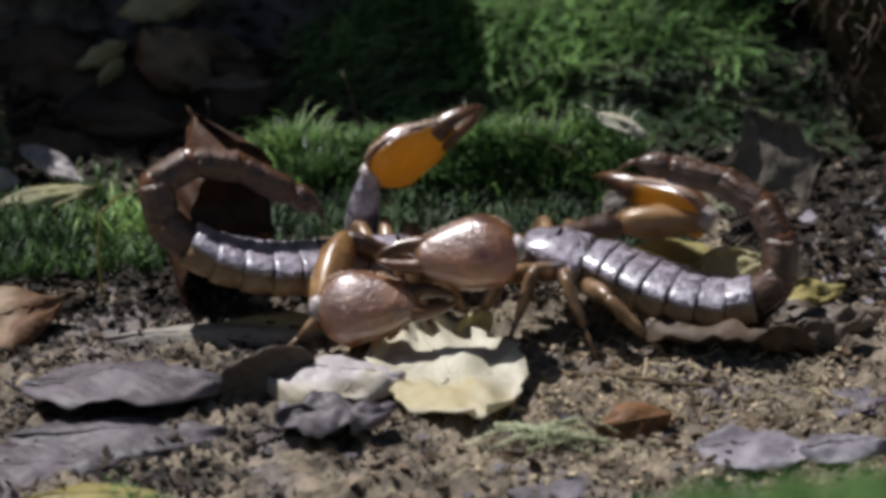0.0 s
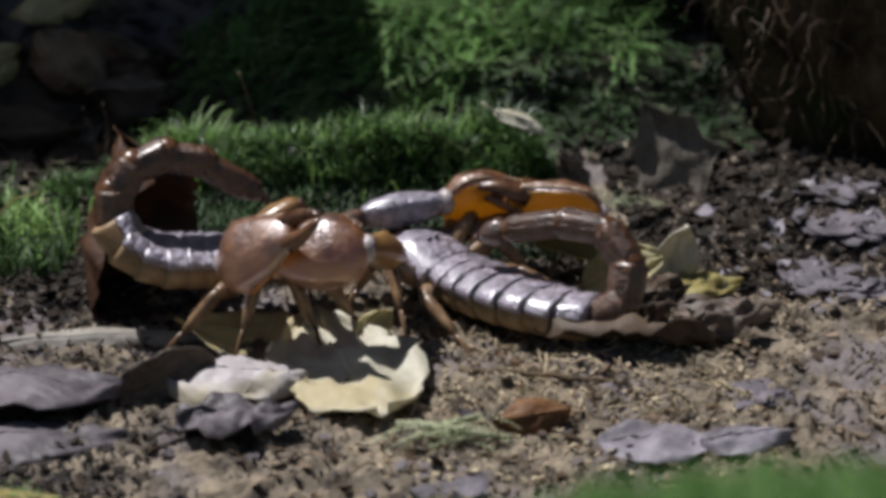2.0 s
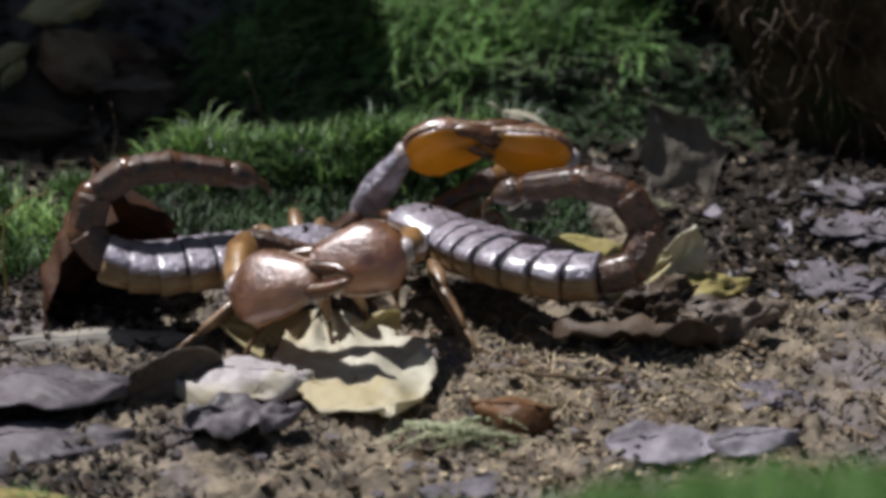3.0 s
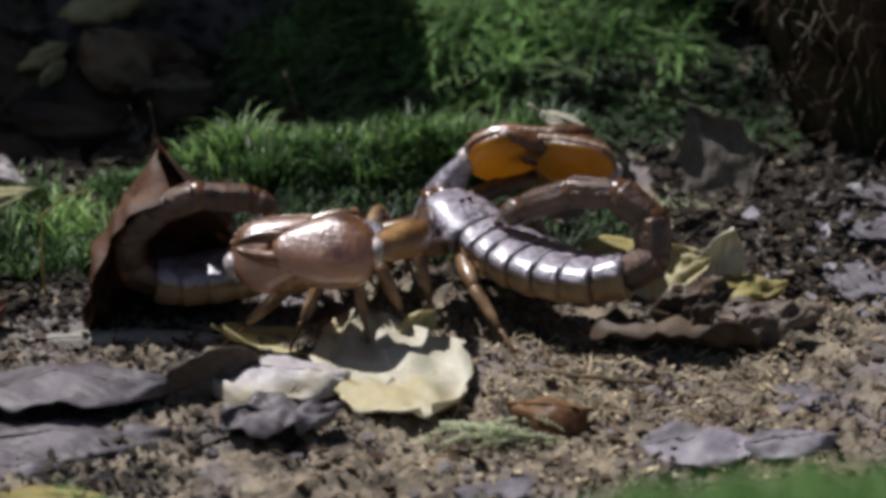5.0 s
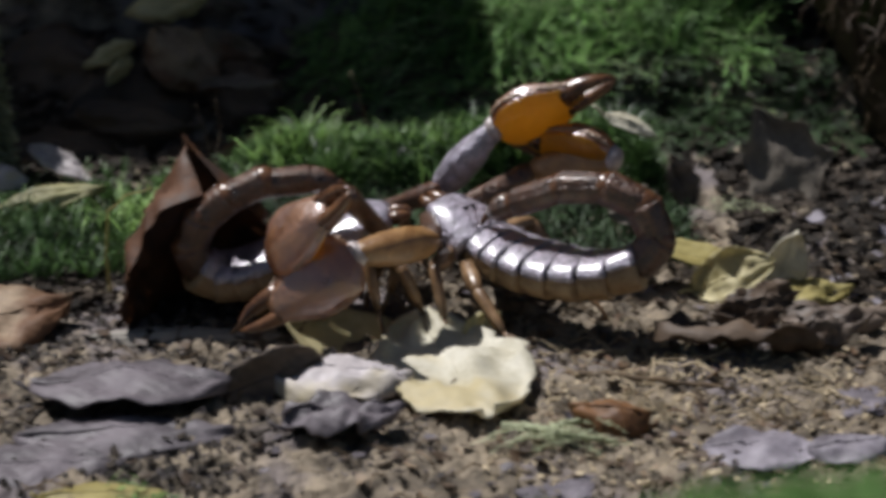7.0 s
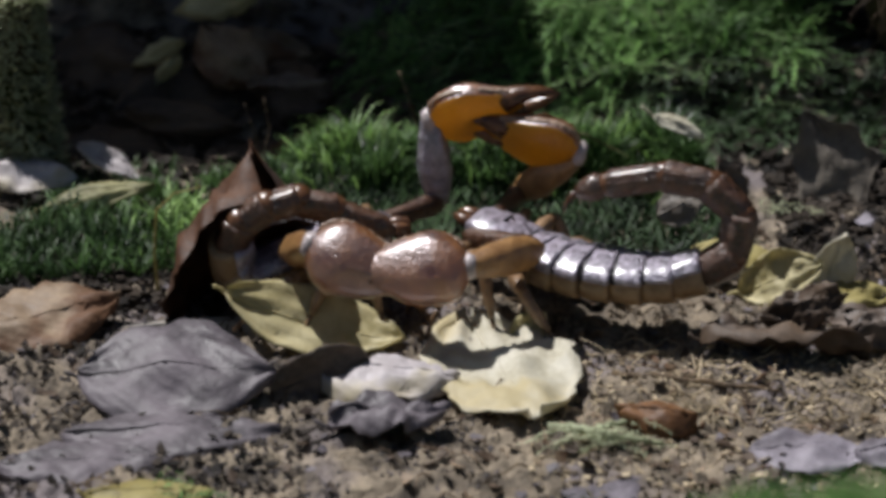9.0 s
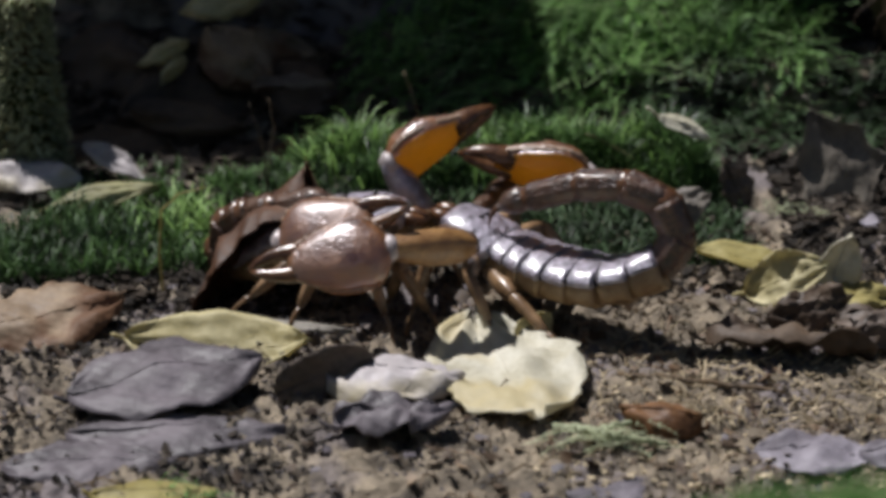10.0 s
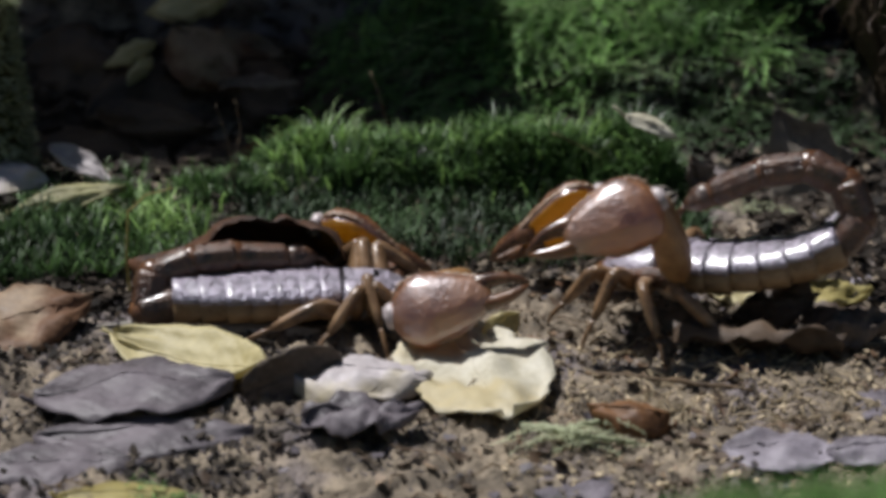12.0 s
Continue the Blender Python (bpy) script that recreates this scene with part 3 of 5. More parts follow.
            v, f = tube([(14.0, 0, -1.9), (16.2, 0, -2.2), (18.6, 0, -2.1), (20.8, 0, -1.7), (22.8, 0, -1.1), (24.3, 0, -0.5)], [2.1, 1.9, 1.5, 1.1, 0.7, 0.2], [1.8, 1.5, 1.25, 1.0, 0.7, 0.2], 12, 2.4)
            mesh_object("movable_finger", v, f, FINGER, c, "dark movable finger")
            v, f = tube([(-1.3, 0, 0), (0, 0, 0), (1.0, 0, 0)], [1.9, 2.6, 1.9], [1.9, 2.6, 1.9], 12)
            mesh_object("wrist", v, f, JOINT, c, "pale wrist joint")
            self.arms[side] = (a, b, c)
        # legs
        self.legs = []
        for s in (-1, 1):
            for i in range(4):
                v, f = tube([(x, 0, 0) for x in (-0.4, 0.5, 4, 7.5, 10, UPPER_LEG + 0.3)], [0.7, 1.2, 1.4, 1.45, 1.15, 0.7], [0.85, 1.5, 1.85, 1.75, 1.3, 0.75], 12, 2.6)
                a = mesh_object("leg_femur", v, f, LEG, r)
                v, f = tube([(x, 0, 0) for x in (-0.5, 0.4, 3, 6.5, 8.6, 9.2)], [0.65, 1.05, 1.1, 0.95, 0.7, 0.45], [0.7, 1.2, 1.3, 1.1, 0.78, 0.45], 10, 2.4)
                b = mesh_object("leg_tibia", v, f, LEG, r)
                v, f = tube([(9.0, 0, 0), (10.5, 0, 0.25), (12.5, 0, 0.3), (14.2, 0, 0.1), (LOWER_LEG, 0, -0.35)], [0.44, 0.46, 0.42, 0.36, 0.1], [0.44, 0.5, 0.46, 0.36, 0.1], 8)
                mesh_object("leg_foot", v, f, LEG, b)
                self.legs.append((a, b, s, i))

    def hold(self, t, spine, far, near):
        self.holds.append((t, np.array(list(spine) + list(far) + list(near), float)))

    def shape(self, t):
        """All joints at a time, eased between the holds with no overshoot."""
        T = [h[0] for h in self.holds]
        k = min(max(np.searchsorted(T, t, side="right") - 1, 0), len(T) - 2)
        Y = [h[1] for h in self.holds]

        def slope(i):
            if i == 0 or i == len(T) - 1:
                return np.zeros_like(Y[0])
            a, b = (Y[i] - Y[i - 1]) / (T[i] - T[i - 1]), (Y[i + 1] - Y[i]) / (T[i + 1] - T[i])
            return np.where(a * b > 0, 2 * a * b / np.where(np.abs(a + b) < 1e-9, 1, a + b), 0)
        h = T[k + 1] - T[k]
        s = (t - T[k]) / h
        return ((2 * s ** 3 - 3 * s ** 2 + 1) * Y[k] + (s ** 3 - 2 * s ** 2 + s) * h * slope(k)
                + (3 * s ** 2 - 2 * s ** 3) * Y[k + 1] + (s ** 3 - s ** 2) * h * slope(k + 1))

    def rows_at(self, t, feet):
        Y = self.shape(t)
        pts = [Vector(p) for p in Y[:9]]
        curve = []
        for i in range(8):
            p0, p1, p2, p3 = pts[max(i - 1, 0)], pts[i], pts[i + 1], pts[min(i + 2, 8)]
            for k in range(24):
                s = k / 24
                curve.append(0.5 * (2 * p1 + (p2 - p0) * s + (2 * p0 - 5 * p1 + 4 * p2 - p3) * s * s + (3 * p1 - p0 - 3 * p2 + p3) * s ** 3))
        end = (pts[8] - curve[-1]).normalized()
        curve += [pts[8] + end * k for k in range(60)]
        for _ in range(2):
            copy = [p.copy() for p in curve]
            for i in range(60, len(curve) - 14):
                k = min(13, i - 59)
                curve[i] = sum(copy[i - k:i + k + 1], Vector()) / (2 * k + 1)
        for i, p in enumerate(curve):
            low = 5.2 if i < 72 else 3.2
            p.z = max(p.z, low)
        lengths = [CARAPACE] + TERGITES + TAIL_SEGMENTS + [TELSON]
        run = sum((b - a).length for a, b in zip(curve[:192], curve[1:193]))
        squeeze = min(max(run / sum(lengths), 0.72), 1.0)
        joints, i = [curve[0]], 0
        for n, l in enumerate(lengths):
            l *= squeeze if 0 < n < len(lengths) - 1 else 1.0
            while i < len(curve) - 1 and (curve[i] - joints[-1]).length < l:
                i += 1
            joints.append(joints[-1] + (curve[i] - joints[-1]).normalized() * l)
        flat = joints[3] - joints[0]
        flat.z = 0
        side = Vector((0, 0, 1)).cross(flat.normalized()).normalized()
        out = {}

        def frame_of(a, b, y):
            x = (b - a).normalized()
            y = (y - x * y.dot(x)).normalized()
            m = Matrix((x, y, x.cross(y))).transposed().to_4x4()
            m.translation = a * MM
            return m
        spine_parts = [self.carapace] + self.tergites + self.tail + [self.telson]
        for p, a, b in zip(spine_parts, joints, joints[1:]):
            out[p] = frame_of(a, b, side)
        head = out[self.carapace].copy()
        head.translation /= MM
        base = joints[0].lerp(joints[1], 0.5)
        root = frame_of(Vector((base.x, base.y, 0)), Vector((base.x, base.y, 0)) + flat, side)
        for k, name in enumerate(("far", "near")):
            w, tip, bent = Vector(Y[9 + 3 * k]), Vector(Y[10 + 3 * k]), Vector(Y[11 + 3 * k])
            sgn = 1 if (side.y > 0) == (name == "far") else -1
            sh = head @ Vector((1.8, sgn * 5.2, -0.6))
            d = w - sh
            reach = FEMUR + PATELLA
            if d.length > reach * 0.985:
                w = sh + d.normalized() * reach * 0.985
                tip += w - Vector(Y[9 + 3 * k])
                d = w - sh
            n = d.normalized()
            pole = bent - sh
            pole = (pole - n * pole.dot(n)).normalized()
            ca = (FEMUR ** 2 + d.length ** 2 - PATELLA ** 2) / (2 * FEMUR * max(d.length, 2.0))
            ca = min(max(ca, -0.9), 1)
            elbow = sh + n * (FEMUR * ca) + pole * (FEMUR * math.sqrt(1 - ca * ca))
            a, b, c = self.arms[name]
            out[a], out[b] = frame_of(sh, elbow, side), frame_of(elbow, w, side)
            x = (tip - w).normalized()
            across = Vector((0, 0, 1)).cross(x).normalized()
            if name == "near":
                across = across * 0.77 + Vector((0, 0, -0.64 if across.y > 0 else 0.64))
            else:
                across = across * 0.8 + Vector((0, 0, 0.6 if across.y > 0 else -0.6))
            out[c] = frame_of(w, w + x, across)
        fwd = -flat.normalized()
        for a, b, s, i in self.legs:
            hip = head @ Vector((4.2 + 2.5 * i, s * 4.4, -2.2))
            ideal = base + fwd * FEET[i][0] + side * s * FEET[i][1]
            key = (s, i)
            if key not in feet or (feet[key] - Vector((ideal.x, ideal.y, 0))).length > 5.0:
                feet[key] = Vector((ideal.x, ideal.y, 0))
            foot = Vector((feet[key].x, feet[key].y, ground_height(feet[key].x, feet[key].y) + 0.4))
            d = foot - hip
            if d.length > (UPPER_LEG + LOWER_LEG) * 0.97:
                foot = hip + d.normalized() * (UPPER_LEG + LOWER_LEG) * 0.97
                d = foot - hip
            n = d.normalized()
            pole = Vector((0, 0, 1)) + side * s * 1.1
            pole = (pole - n * pole.dot(n)).normalized()
            ca = (UPPER_LEG ** 2 + d.length ** 2 - LOWER_LEG ** 2) / (2 * UPPER_LEG * max(d.length, 5.0))
            ca = min(max(ca, -0.95), 1)
            knee = hip + n * (UPPER_LEG * ca) + pole * (UPPER_LEG * math.sqrt(1 - ca * ca))
            plane = Vector((0, 0, 1)).cross(d).normalized()
            out[a], out[b] = frame_of(hip, knee, plane), frame_of(knee, foot, plane)
        inv = root.inverted()
        return root, {p: inv @ m for p, m in out.items()}

    def perform(self):
        times = sorted({round(k * 0.2, 2) for k in range(61)} | {h[0] for h in self.holds})
        feet, roots, parts = {}, [], {}
        for t in times:
            root, rows = self.rows_at(t, feet)
            roots.append((t, root))
            for p, m in rows.items():
                parts.setdefault(p, []).append((t, m))
        walk(self.root, roots)
        for p, rows in parts.items():
            walk(p, rows)


left_one = Scorpion("dark brown scorpion with raised tail and amber claws", 1, 1)
right_one = Scorpion("brown scorpion with arched tail gripping its rival by the claws", 2, -1)


# ---------------------------------------------------------------- moss, grass, crumbs
def blades(name, label, mat, count, place, seed, tall=(4, 9), wide=0.35, lean=0.5):
    """Many thin curved blades in one mesh."""
    rnd = random.Random(seed)
    verts, faces = [], []
    for _ in range(count):
        x, y, k = place(rnd)
        z = ground_height(x, y) - 0.4
        h = rnd.uniform(*tall) * k
        a = rnd.uniform(0, 2 * math.pi)
        le = rnd.uniform(0.1, lean) * h
        dx, dy = math.cos(a) * le, math.sin(a) * le
        b = a + rnd.uniform(0.8, 2.2)
        wx, wy = math.cos(b) * wide * rnd.uniform(0.6, 1.2), math.sin(b) * wide * rnd.uniform(0.6, 1.2)
        i = len(verts)
        for s, q in ((0, 1.0), (0.45, 0.9), (0.8, 0.55)):
            cx, cy, cz = x + dx * s * s, y + dy * s * s, z + h * s * (1 - 0.15 * s)
            verts += [(cx - wx * q, cy - wy * q, cz), (cx + wx * q, cy + wy * q, cz)]
        verts.append((x + dx, y + dy, z + h * (0.92 - 0.25 * le / h)))
        faces += [(i, i + 1, i + 3, i + 2), (i + 2, i + 3, i + 5, i + 4), (i + 4, i + 5, i + 6)]
    ob = mesh_object(name, verts, faces, mat)
    return tagged(ob, label, "grass", kind="stuff")


def on_hump(rnd):
    while True:
        x = rnd.uniform(-105, 40)
        y = 78 - 0.30 * max(-x - 45, 0) + rnd.gauss(0, 10)
        edge = (0.35 + 0.65 * smooth(-66, -36, x)) * (1 - smooth(26, 40, x))
        if rnd.random() < edge + 0.1 and y > 68 - 0.3 * max(-x - 45, 0):
            return x, y, (0.22 + 0.58 * edge) * (0.85 + 1.1 * nz(x, y, 0, 0.10))


def on_crest(rnd):
    x = rnd.uniform(-52, 24)
    return x, 80 + rnd.gauss(0, 6), 0.75 + 0.5 * nz(x, 3, 0, 0.15)


def on_left(rnd):
    x = rnd.uniform(-112, -62)
    return x, rnd.uniform(27, 60) + 0.2 * (x + 62), 0.8


def on_tuft(rnd):
    return rnd.gauss(-70.2, 5), rnd.gauss(48, 5), 0.9


def near_grass():
    """Tall grass close to the lens: blades from the soil to just under the line of sight."""
    rnd = random.Random(5)
    verts, faces = [], []
    for _ in range(1100):
        x = 46 - 50 * rnd.random() ** 1.25
        y = rnd.uniform(-262, -205)
        top = 168 - (y + 417.8) * math.tan(radians(25.75 - 1.15 * smooth(2, 30, x))) - abs(rnd.gauss(0, 2.0)) + 1.2 * nz(x, 7, 0, 0.14)
        dx, dy = rnd.uniform(-7, 7), rnd.uniform(-7, 7)
        w = rnd.uniform(0.5, 1.0)
        i = len(verts)
        for q in (0, 0.35, 0.7, 0.9):
            cx, cy = x + dx * (q * q - 1), y + dy * (q * q - 1)
            verts += [(cx - w * (1 - 0.6 * q), cy, top * q), (cx + w * (1 - 0.6 * q), cy, top * q)]
        verts.append((x, y, top))
        faces += [(i, i + 1, i + 3, i + 2), (i + 2, i + 3, i + 5, i + 4), (i + 4, i + 5, i + 7, i + 6), (i + 6, i + 7, i + 8)]
    return tagged(mesh_object("near_grass", verts, faces, NEAR_GRASS), "fresh green grass growing close to the lens", "grass", kind="stuff")


near_grass()
blades("moss_cushion", "bright green cushion of moss and fine grass", GRASS, 15500, on_hump, 3, (3, 12), 0.3, 0.9)
blades("moss_cushion", "long bright grass tips over the moss", BRIGHT, 800, on_crest, 13, (6, 14), 0.32, 1.0)
blades("grass_tuft", "short green grass tuft", GRASS, 1500, on_left, 4, (3, 10), 0.3, 0.9)
blades("grass_tuft", "short dark grass at the edge of the litter", SHADE_MOSS, 1300, on_left, 46, (3, 9), 0.3, 0.9)
blades("grass_tuft", "bright spiky grass tuft at the edge of the litter", BRIGHT, 130, on_tuft, 44, (5, 13), 0.32, 1.2)


def fronds(name, label, mat, count, box, seed, size=(8, 16), flow=0.0, fall=0.07, leaflet=1.0):
    """Feathery moss: curved strands set with small leaflets; flow: how far the strands lie along the bank."""
    rnd = random.Random(seed)
    verts, faces = [], []
    for _ in range(count):
        x, y = rnd.uniform(box[0], box[1]), rnd.uniform(box[2], box[3])
        z = ground_height(x, y) + rnd.uniform(0, 3)
        l = rnd.uniform(*size)
        a = rnd.uniform(0, 2 * math.pi)
        d = Vector((math.cos(a), math.sin(a) * 0.55 - 0.25, rnd.uniform(0.0, 0.6)))
        if flow:
            d = d.lerp(Vector((rnd.choice((-1, -1, 1)), rnd.gauss(-0.25, 0.15), rnd.gauss(0.12, 0.2))), flow)
        d.normalize()
        p = Vector((x, y, z))
        n = int(l / 0.9)
        leafy = rnd.uniform(0.5, 1.5) * leaflet * l / 12
        for k in range(n):
            d = (d + Vector((rnd.gauss(0, 0.08), rnd.gauss(0, 0.08), -fall))).normalized()
            q = p + d * 0.9
            s = d.cross(Vector((0, 0, 1))).normalized()
            i = len(verts)
            verts += [p - s * 0.13, p + s * 0.13, q + s * 0.1, q - s * 0.1]
            faces.append((i, i + 1, i + 2, i + 3))
            m = leafy * (1 - 0.6 * k / n)
            for e in (-1, 1):
                w = s * e * m + d * 0.7 * m + Vector((0, 0, rnd.uniform(-0.5, 0.6)))
                i = len(verts)
                verts += [p, p + w * 0.5 + d * 0.28, p + w, p + w * 0.5 - d * 0.28]
                faces.append((i, i + 1, i + 2, i + 3))
            p = q
    return tagged(mesh_object(name, verts, faces, mat), label, "moss", kind="stuff")


fronds("feather_moss", "lit feathery green moss on the bank", MOSS, 850, (-26, 62, 132, 190), 6, (7, 18), 0.55, 0.04)
fronds("trailing_moss", "bright curling moss strands on the bank", FROND, 1400, (2, 56, 134, 188), 17, (9, 20), 0.45, 0.05, 0.55)
fronds("trailing_moss", "long pale green moss strands lying over the bank", STRAND, 190, (-16, 46, 124, 150), 16, (12, 28), 0.9, 0.015, 0.28)
fronds("lichen_tuft", "small pale lichen tuft beside the standing leaf", LICHEN, 26, (43.9, 52.9, 63.0, 69.0), 72, (3, 7), 0.3)
fronds("moss_tuft", "small green moss tuft on damp soil", MOSS, 40, (-59.8, -47.8, -80.0, -70.0), 73, (3, 6), 0.4)
fronds("lichen_tuft", "pale green feathery lichen lying on the soil", LICHEN, 34, (0.8, 17.8, -50.0, -44.0), 74, (4, 9), 0.8)
fronds("shaded_moss", "moss in the deep shade under the bank", FROND, 1300, (-45, 20, 122, 200), 7, (7, 15), 0.4)
# overhang shadow on the bank edge, given by the dark moss colour
fronds("shaded_moss", "moss hanging over the edge of the bank, toned dark for shade", SHADE_MOSS, 560, (18, 78, 106, 132), 71, (6, 14), 0.5)


def clumped(x0, x1, y0, y1):
    """A place in the box, more often where the soil has crumbled."""
    def place(rnd):
        while True:
            x, y = rnd.uniform(x0, x1), rnd.uniform(y0, y1)
            if 0.5 + 1.3 * nz(x, y, 21, 0.12) + 0.5 * nz(x, y, 33, 0.4) > rnd.random():
                return x, y
    return place


def crumbs(name, label, mat, count, place, seed, size=(0.3, 1.3)):
    rnd = random.Random(seed)
    t = (1 + 5 ** 0.5) / 2
    ico = [Vector(p).normalized() for p in ((-1, t, 0), (1, t, 0), (-1, -t, 0), (1, -t, 0), (0, -1, t), (0, 1, t), (0, -1, -t), (0, 1, -t), (t, 0, -1), (t, 0, 1), (-t, 0, -1), (-t, 0, 1))]
    tri = [(0, 11, 5), (0, 5, 1), (0, 1, 7), (0, 7, 10), (0, 10, 11), (1, 5, 9), (5, 11, 4), (11, 10, 2), (10, 7, 6), (7, 1, 8),
           (3, 9, 4), (3, 4, 2), (3, 2, 6), (3, 6, 8), (3, 8, 9), (4, 9, 5), (2, 4, 11), (6, 2, 10), (8, 6, 7), (9, 8, 1)]
    verts, faces = [], []
    for _ in range(count):
        x, y = place(rnd)
        r = rnd.uniform(size[0], size[1]) * rnd.random() ** 1.2 + size[0] * 0.5
        e = Euler((rnd.uniform(0, 6), rnd.uniform(0, 6), rnd.uniform(0, 6))).to_matrix()
        c = Vector((x, y, ground_height(x, y) + r * 0.25))
        sc = Vector((rnd.uniform(0.6, 1.5), rnd.uniform(0.6, 1.2), rnd.uniform(0.5, 1)))
        i = len(verts)
        verts += [c + e @ Vector([a * b for a, b in zip(p * r * rnd.uniform(0.8, 1.2), sc)]) for p in ico]
        faces += [(a + i, b + i, d + i) for a, b, d in tri]
    return tagged(mesh_object(name, verts, faces, mat, smooth=False), label, "soil", kind="stuff")


crumbs("soil_crumbs", "loose brown soil crumbs and bits of bark", CRUMB, 13000, clumped(-18, 100, -78, 56), 8, (0.12, 0.75))
crumbs("soil_crumbs", "grey soil crumbs between the fallen leaves", GREY_CRUMB, 13000, clumped(-100, -8, -80, 40), 10, (0.12, 0.6))
crumbs("coarse_crumbs", "coarse dark crumbs on the slope", DARK_CRUMB, 11000, lambda r: (r.uniform(48, 110), r.uniform(20, 95)), 9, (0.2, 0.95))


def flakes(name, label, mat, count, seed, box, size=(1.0, 3.5)):
    """Flat torn bits of leaf lying every which way."""
    rnd = random.Random(seed)
    verts, faces = [], []
    for _ in range(count):
        x, y, r = rnd.uniform(*box[:2]), rnd.uniform(*box[2:]), rnd.uniform(*size) * 0.5
        e = Euler((rnd.gauss(0, 0.35), rnd.gauss(0, 0.35), rnd.uniform(0, 6.3))).to_matrix()
        c = Vector((x, y, ground_height(x, y) + 0.35 * r + 0.1))
        n = rnd.randint(5, 7)
        ring = [(math.cos(6.283 * k / n) * r * rnd.uniform(0.6, 1.3), math.sin(6.283 * k / n) * r * rnd.uniform(0.4, 0.8)) for k in range(n)]
        i = len(verts)
        for z in (0.1, -0.1):
            verts += [c + e @ Vector((a, b, z + 0.15 * a * a / r)) for a, b in ring]
        faces.append(tuple(range(i, i + n)))
        faces.append(tuple(reversed(range(i + n, i + 2 * n))))
        faces += [(i + k, i + n + k, i + n + (k + 1) % n, i + (k + 1) % n) for k in range(n)]
    return tagged(mesh_object(name, verts, faces, mat, smooth=False), label, "leaf litter", kind="stuff")


flakes("leaf_bits", "tan torn leaf bits in the soil", L_TAN, 220, 21, (-25, 100, -78, 55))
flakes("leaf_bits", "grey torn leaf bits in the soil", L_GREY, 160, 22, (-95, 105, -78, 70))
flakes("leaf_bits", "dark torn leaf bits in the soil", L_DARK, 420, 23, (-95, 100, -78, 60), (1.0, 4.0))


def fibres(name, label, mat, count, seed, box):
    rnd = random.Random(seed)
    pieces = []
    for _ in range(count):
        x, y, a, l = rnd.uniform(*box[:2]), rnd.uniform(*box[2:]), rnd.uniform(0, 6.3), rnd.uniform(3, 13)
        path = []
        for k in range(5):
            path.append((x, y, ground_height(x, y) + 0.5 + (0.8 * math.sin(k * 0.8))))
            a += rnd.gauss(0, 0.35)
            x, y = x + math.cos(a) * l / 5, y + math.sin(a) * l / 5
        r = rnd.uniform(0.07, 0.22)
        pieces.append(tube(path, [r, r, r * 0.9, r * 0.8, r * 0.4], [r, r, r * 0.9, r * 0.8, r * 0.4], 5))
    return tagged(mesh_object(name, *join(*pieces), mat), label, "plant fibres", kind="stuff")


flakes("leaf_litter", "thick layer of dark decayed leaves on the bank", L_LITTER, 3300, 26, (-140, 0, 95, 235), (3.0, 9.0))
# flakes that paint shade below the moss and in gaps of the slope
flakes("leaf_litter", "near black leaf bits standing for shade under the moss", L_SHADE, 2600, 38, (-5, 135, 95, 235), (3.0, 8.0))
flakes("leaf_litter", "near black leaf bits standing for shade on the slope", L_SHADE, 2300, 31, (46, 112, 16, 98), (1.2, 4.5))
flakes("leaf_bits", "violet grey leaf bits on the slope", L_LAVENDER, 90, 32, (62, 108, 4, 66), (2.0, 6.0))
flakes("leaf_bits", "tan leaf bits and husks on bare soil", HUSK, 1000, 33, (-2, 62, -66, -6), (0.4, 1.7))
flakes("leaf_litter", "dark leaf bits at the edge of the grass", L_SHADE, 800, 35, (-102, -44, 8, 46), (1.2, 4.2))
flakes("leaf_litter", "dark leaf bits between the fallen leaves", L_SHADE, 1100, 34, (-100, -36, -72, 34), (0.8, 2.8))
flakes("leaf_litter", "dark leaf bits behind the grass", L_SHADE, 700, 37, (-115, -52, 62, 104), (1.5, 5.0))
# dark flakes in place of the shade in front of the cushion
flakes("leaf_litter", "near black leaf bits standing for shade at the foot of the moss", L_SHADE, 900, 36, (-62, 40, 22, 66), (1.2, 4.0))
# the cushion's shaded front, painted with dark blades
blades("grass_tuft", "low moss and grass at the foot of the cushion, toned dark for shade", SHADE_MOSS, 6400, lambda r: (r.uniform(-58, 38), r.uniform(34, 77), 0.65), 45, (3, 10), 0.28, 1.1)
fibres("straw_bits", "thin pale straw bits on the soil", L_TAN, 170, 25, (-30, 100, -78, 50))
fibres("straw_bits", "tangle of tan straw on bare soil", HUSK, 160, 27, (0, 58, -40, 2))
fibres("root_fibres", "thin brown root fibres on the soil", TWIG, 140, 24, (-95, 100, -78, 50))


def stem(name, label, category, mat, path, r0, r1, n=7):
    k = len(path)
    P = [Vector(p) for p in path]
    path = [P[i].lerp(P[i + 1], q / 6) for i in range(k - 1) for q in range(6)] + [P[-1]]
    k = len(path)
    path = [p + Vector((nz(p.x, p.y, 1, 0.6), nz(p.x, p.y, 5, 0.6), nz(p.x, p.y, 9, 0.6))) * r0 * 0.7 for p in path]
    rs = [(r0 + (r1 - r0) * i / (k - 1)) * (1 + 0.35 * nz(i * 0.9, r0 * 10, path[0].x)) for i in range(k)]
    v, f = tube(path, rs, rs, n)
    return tagged(mesh_object(name, v, f, mat), label, category)


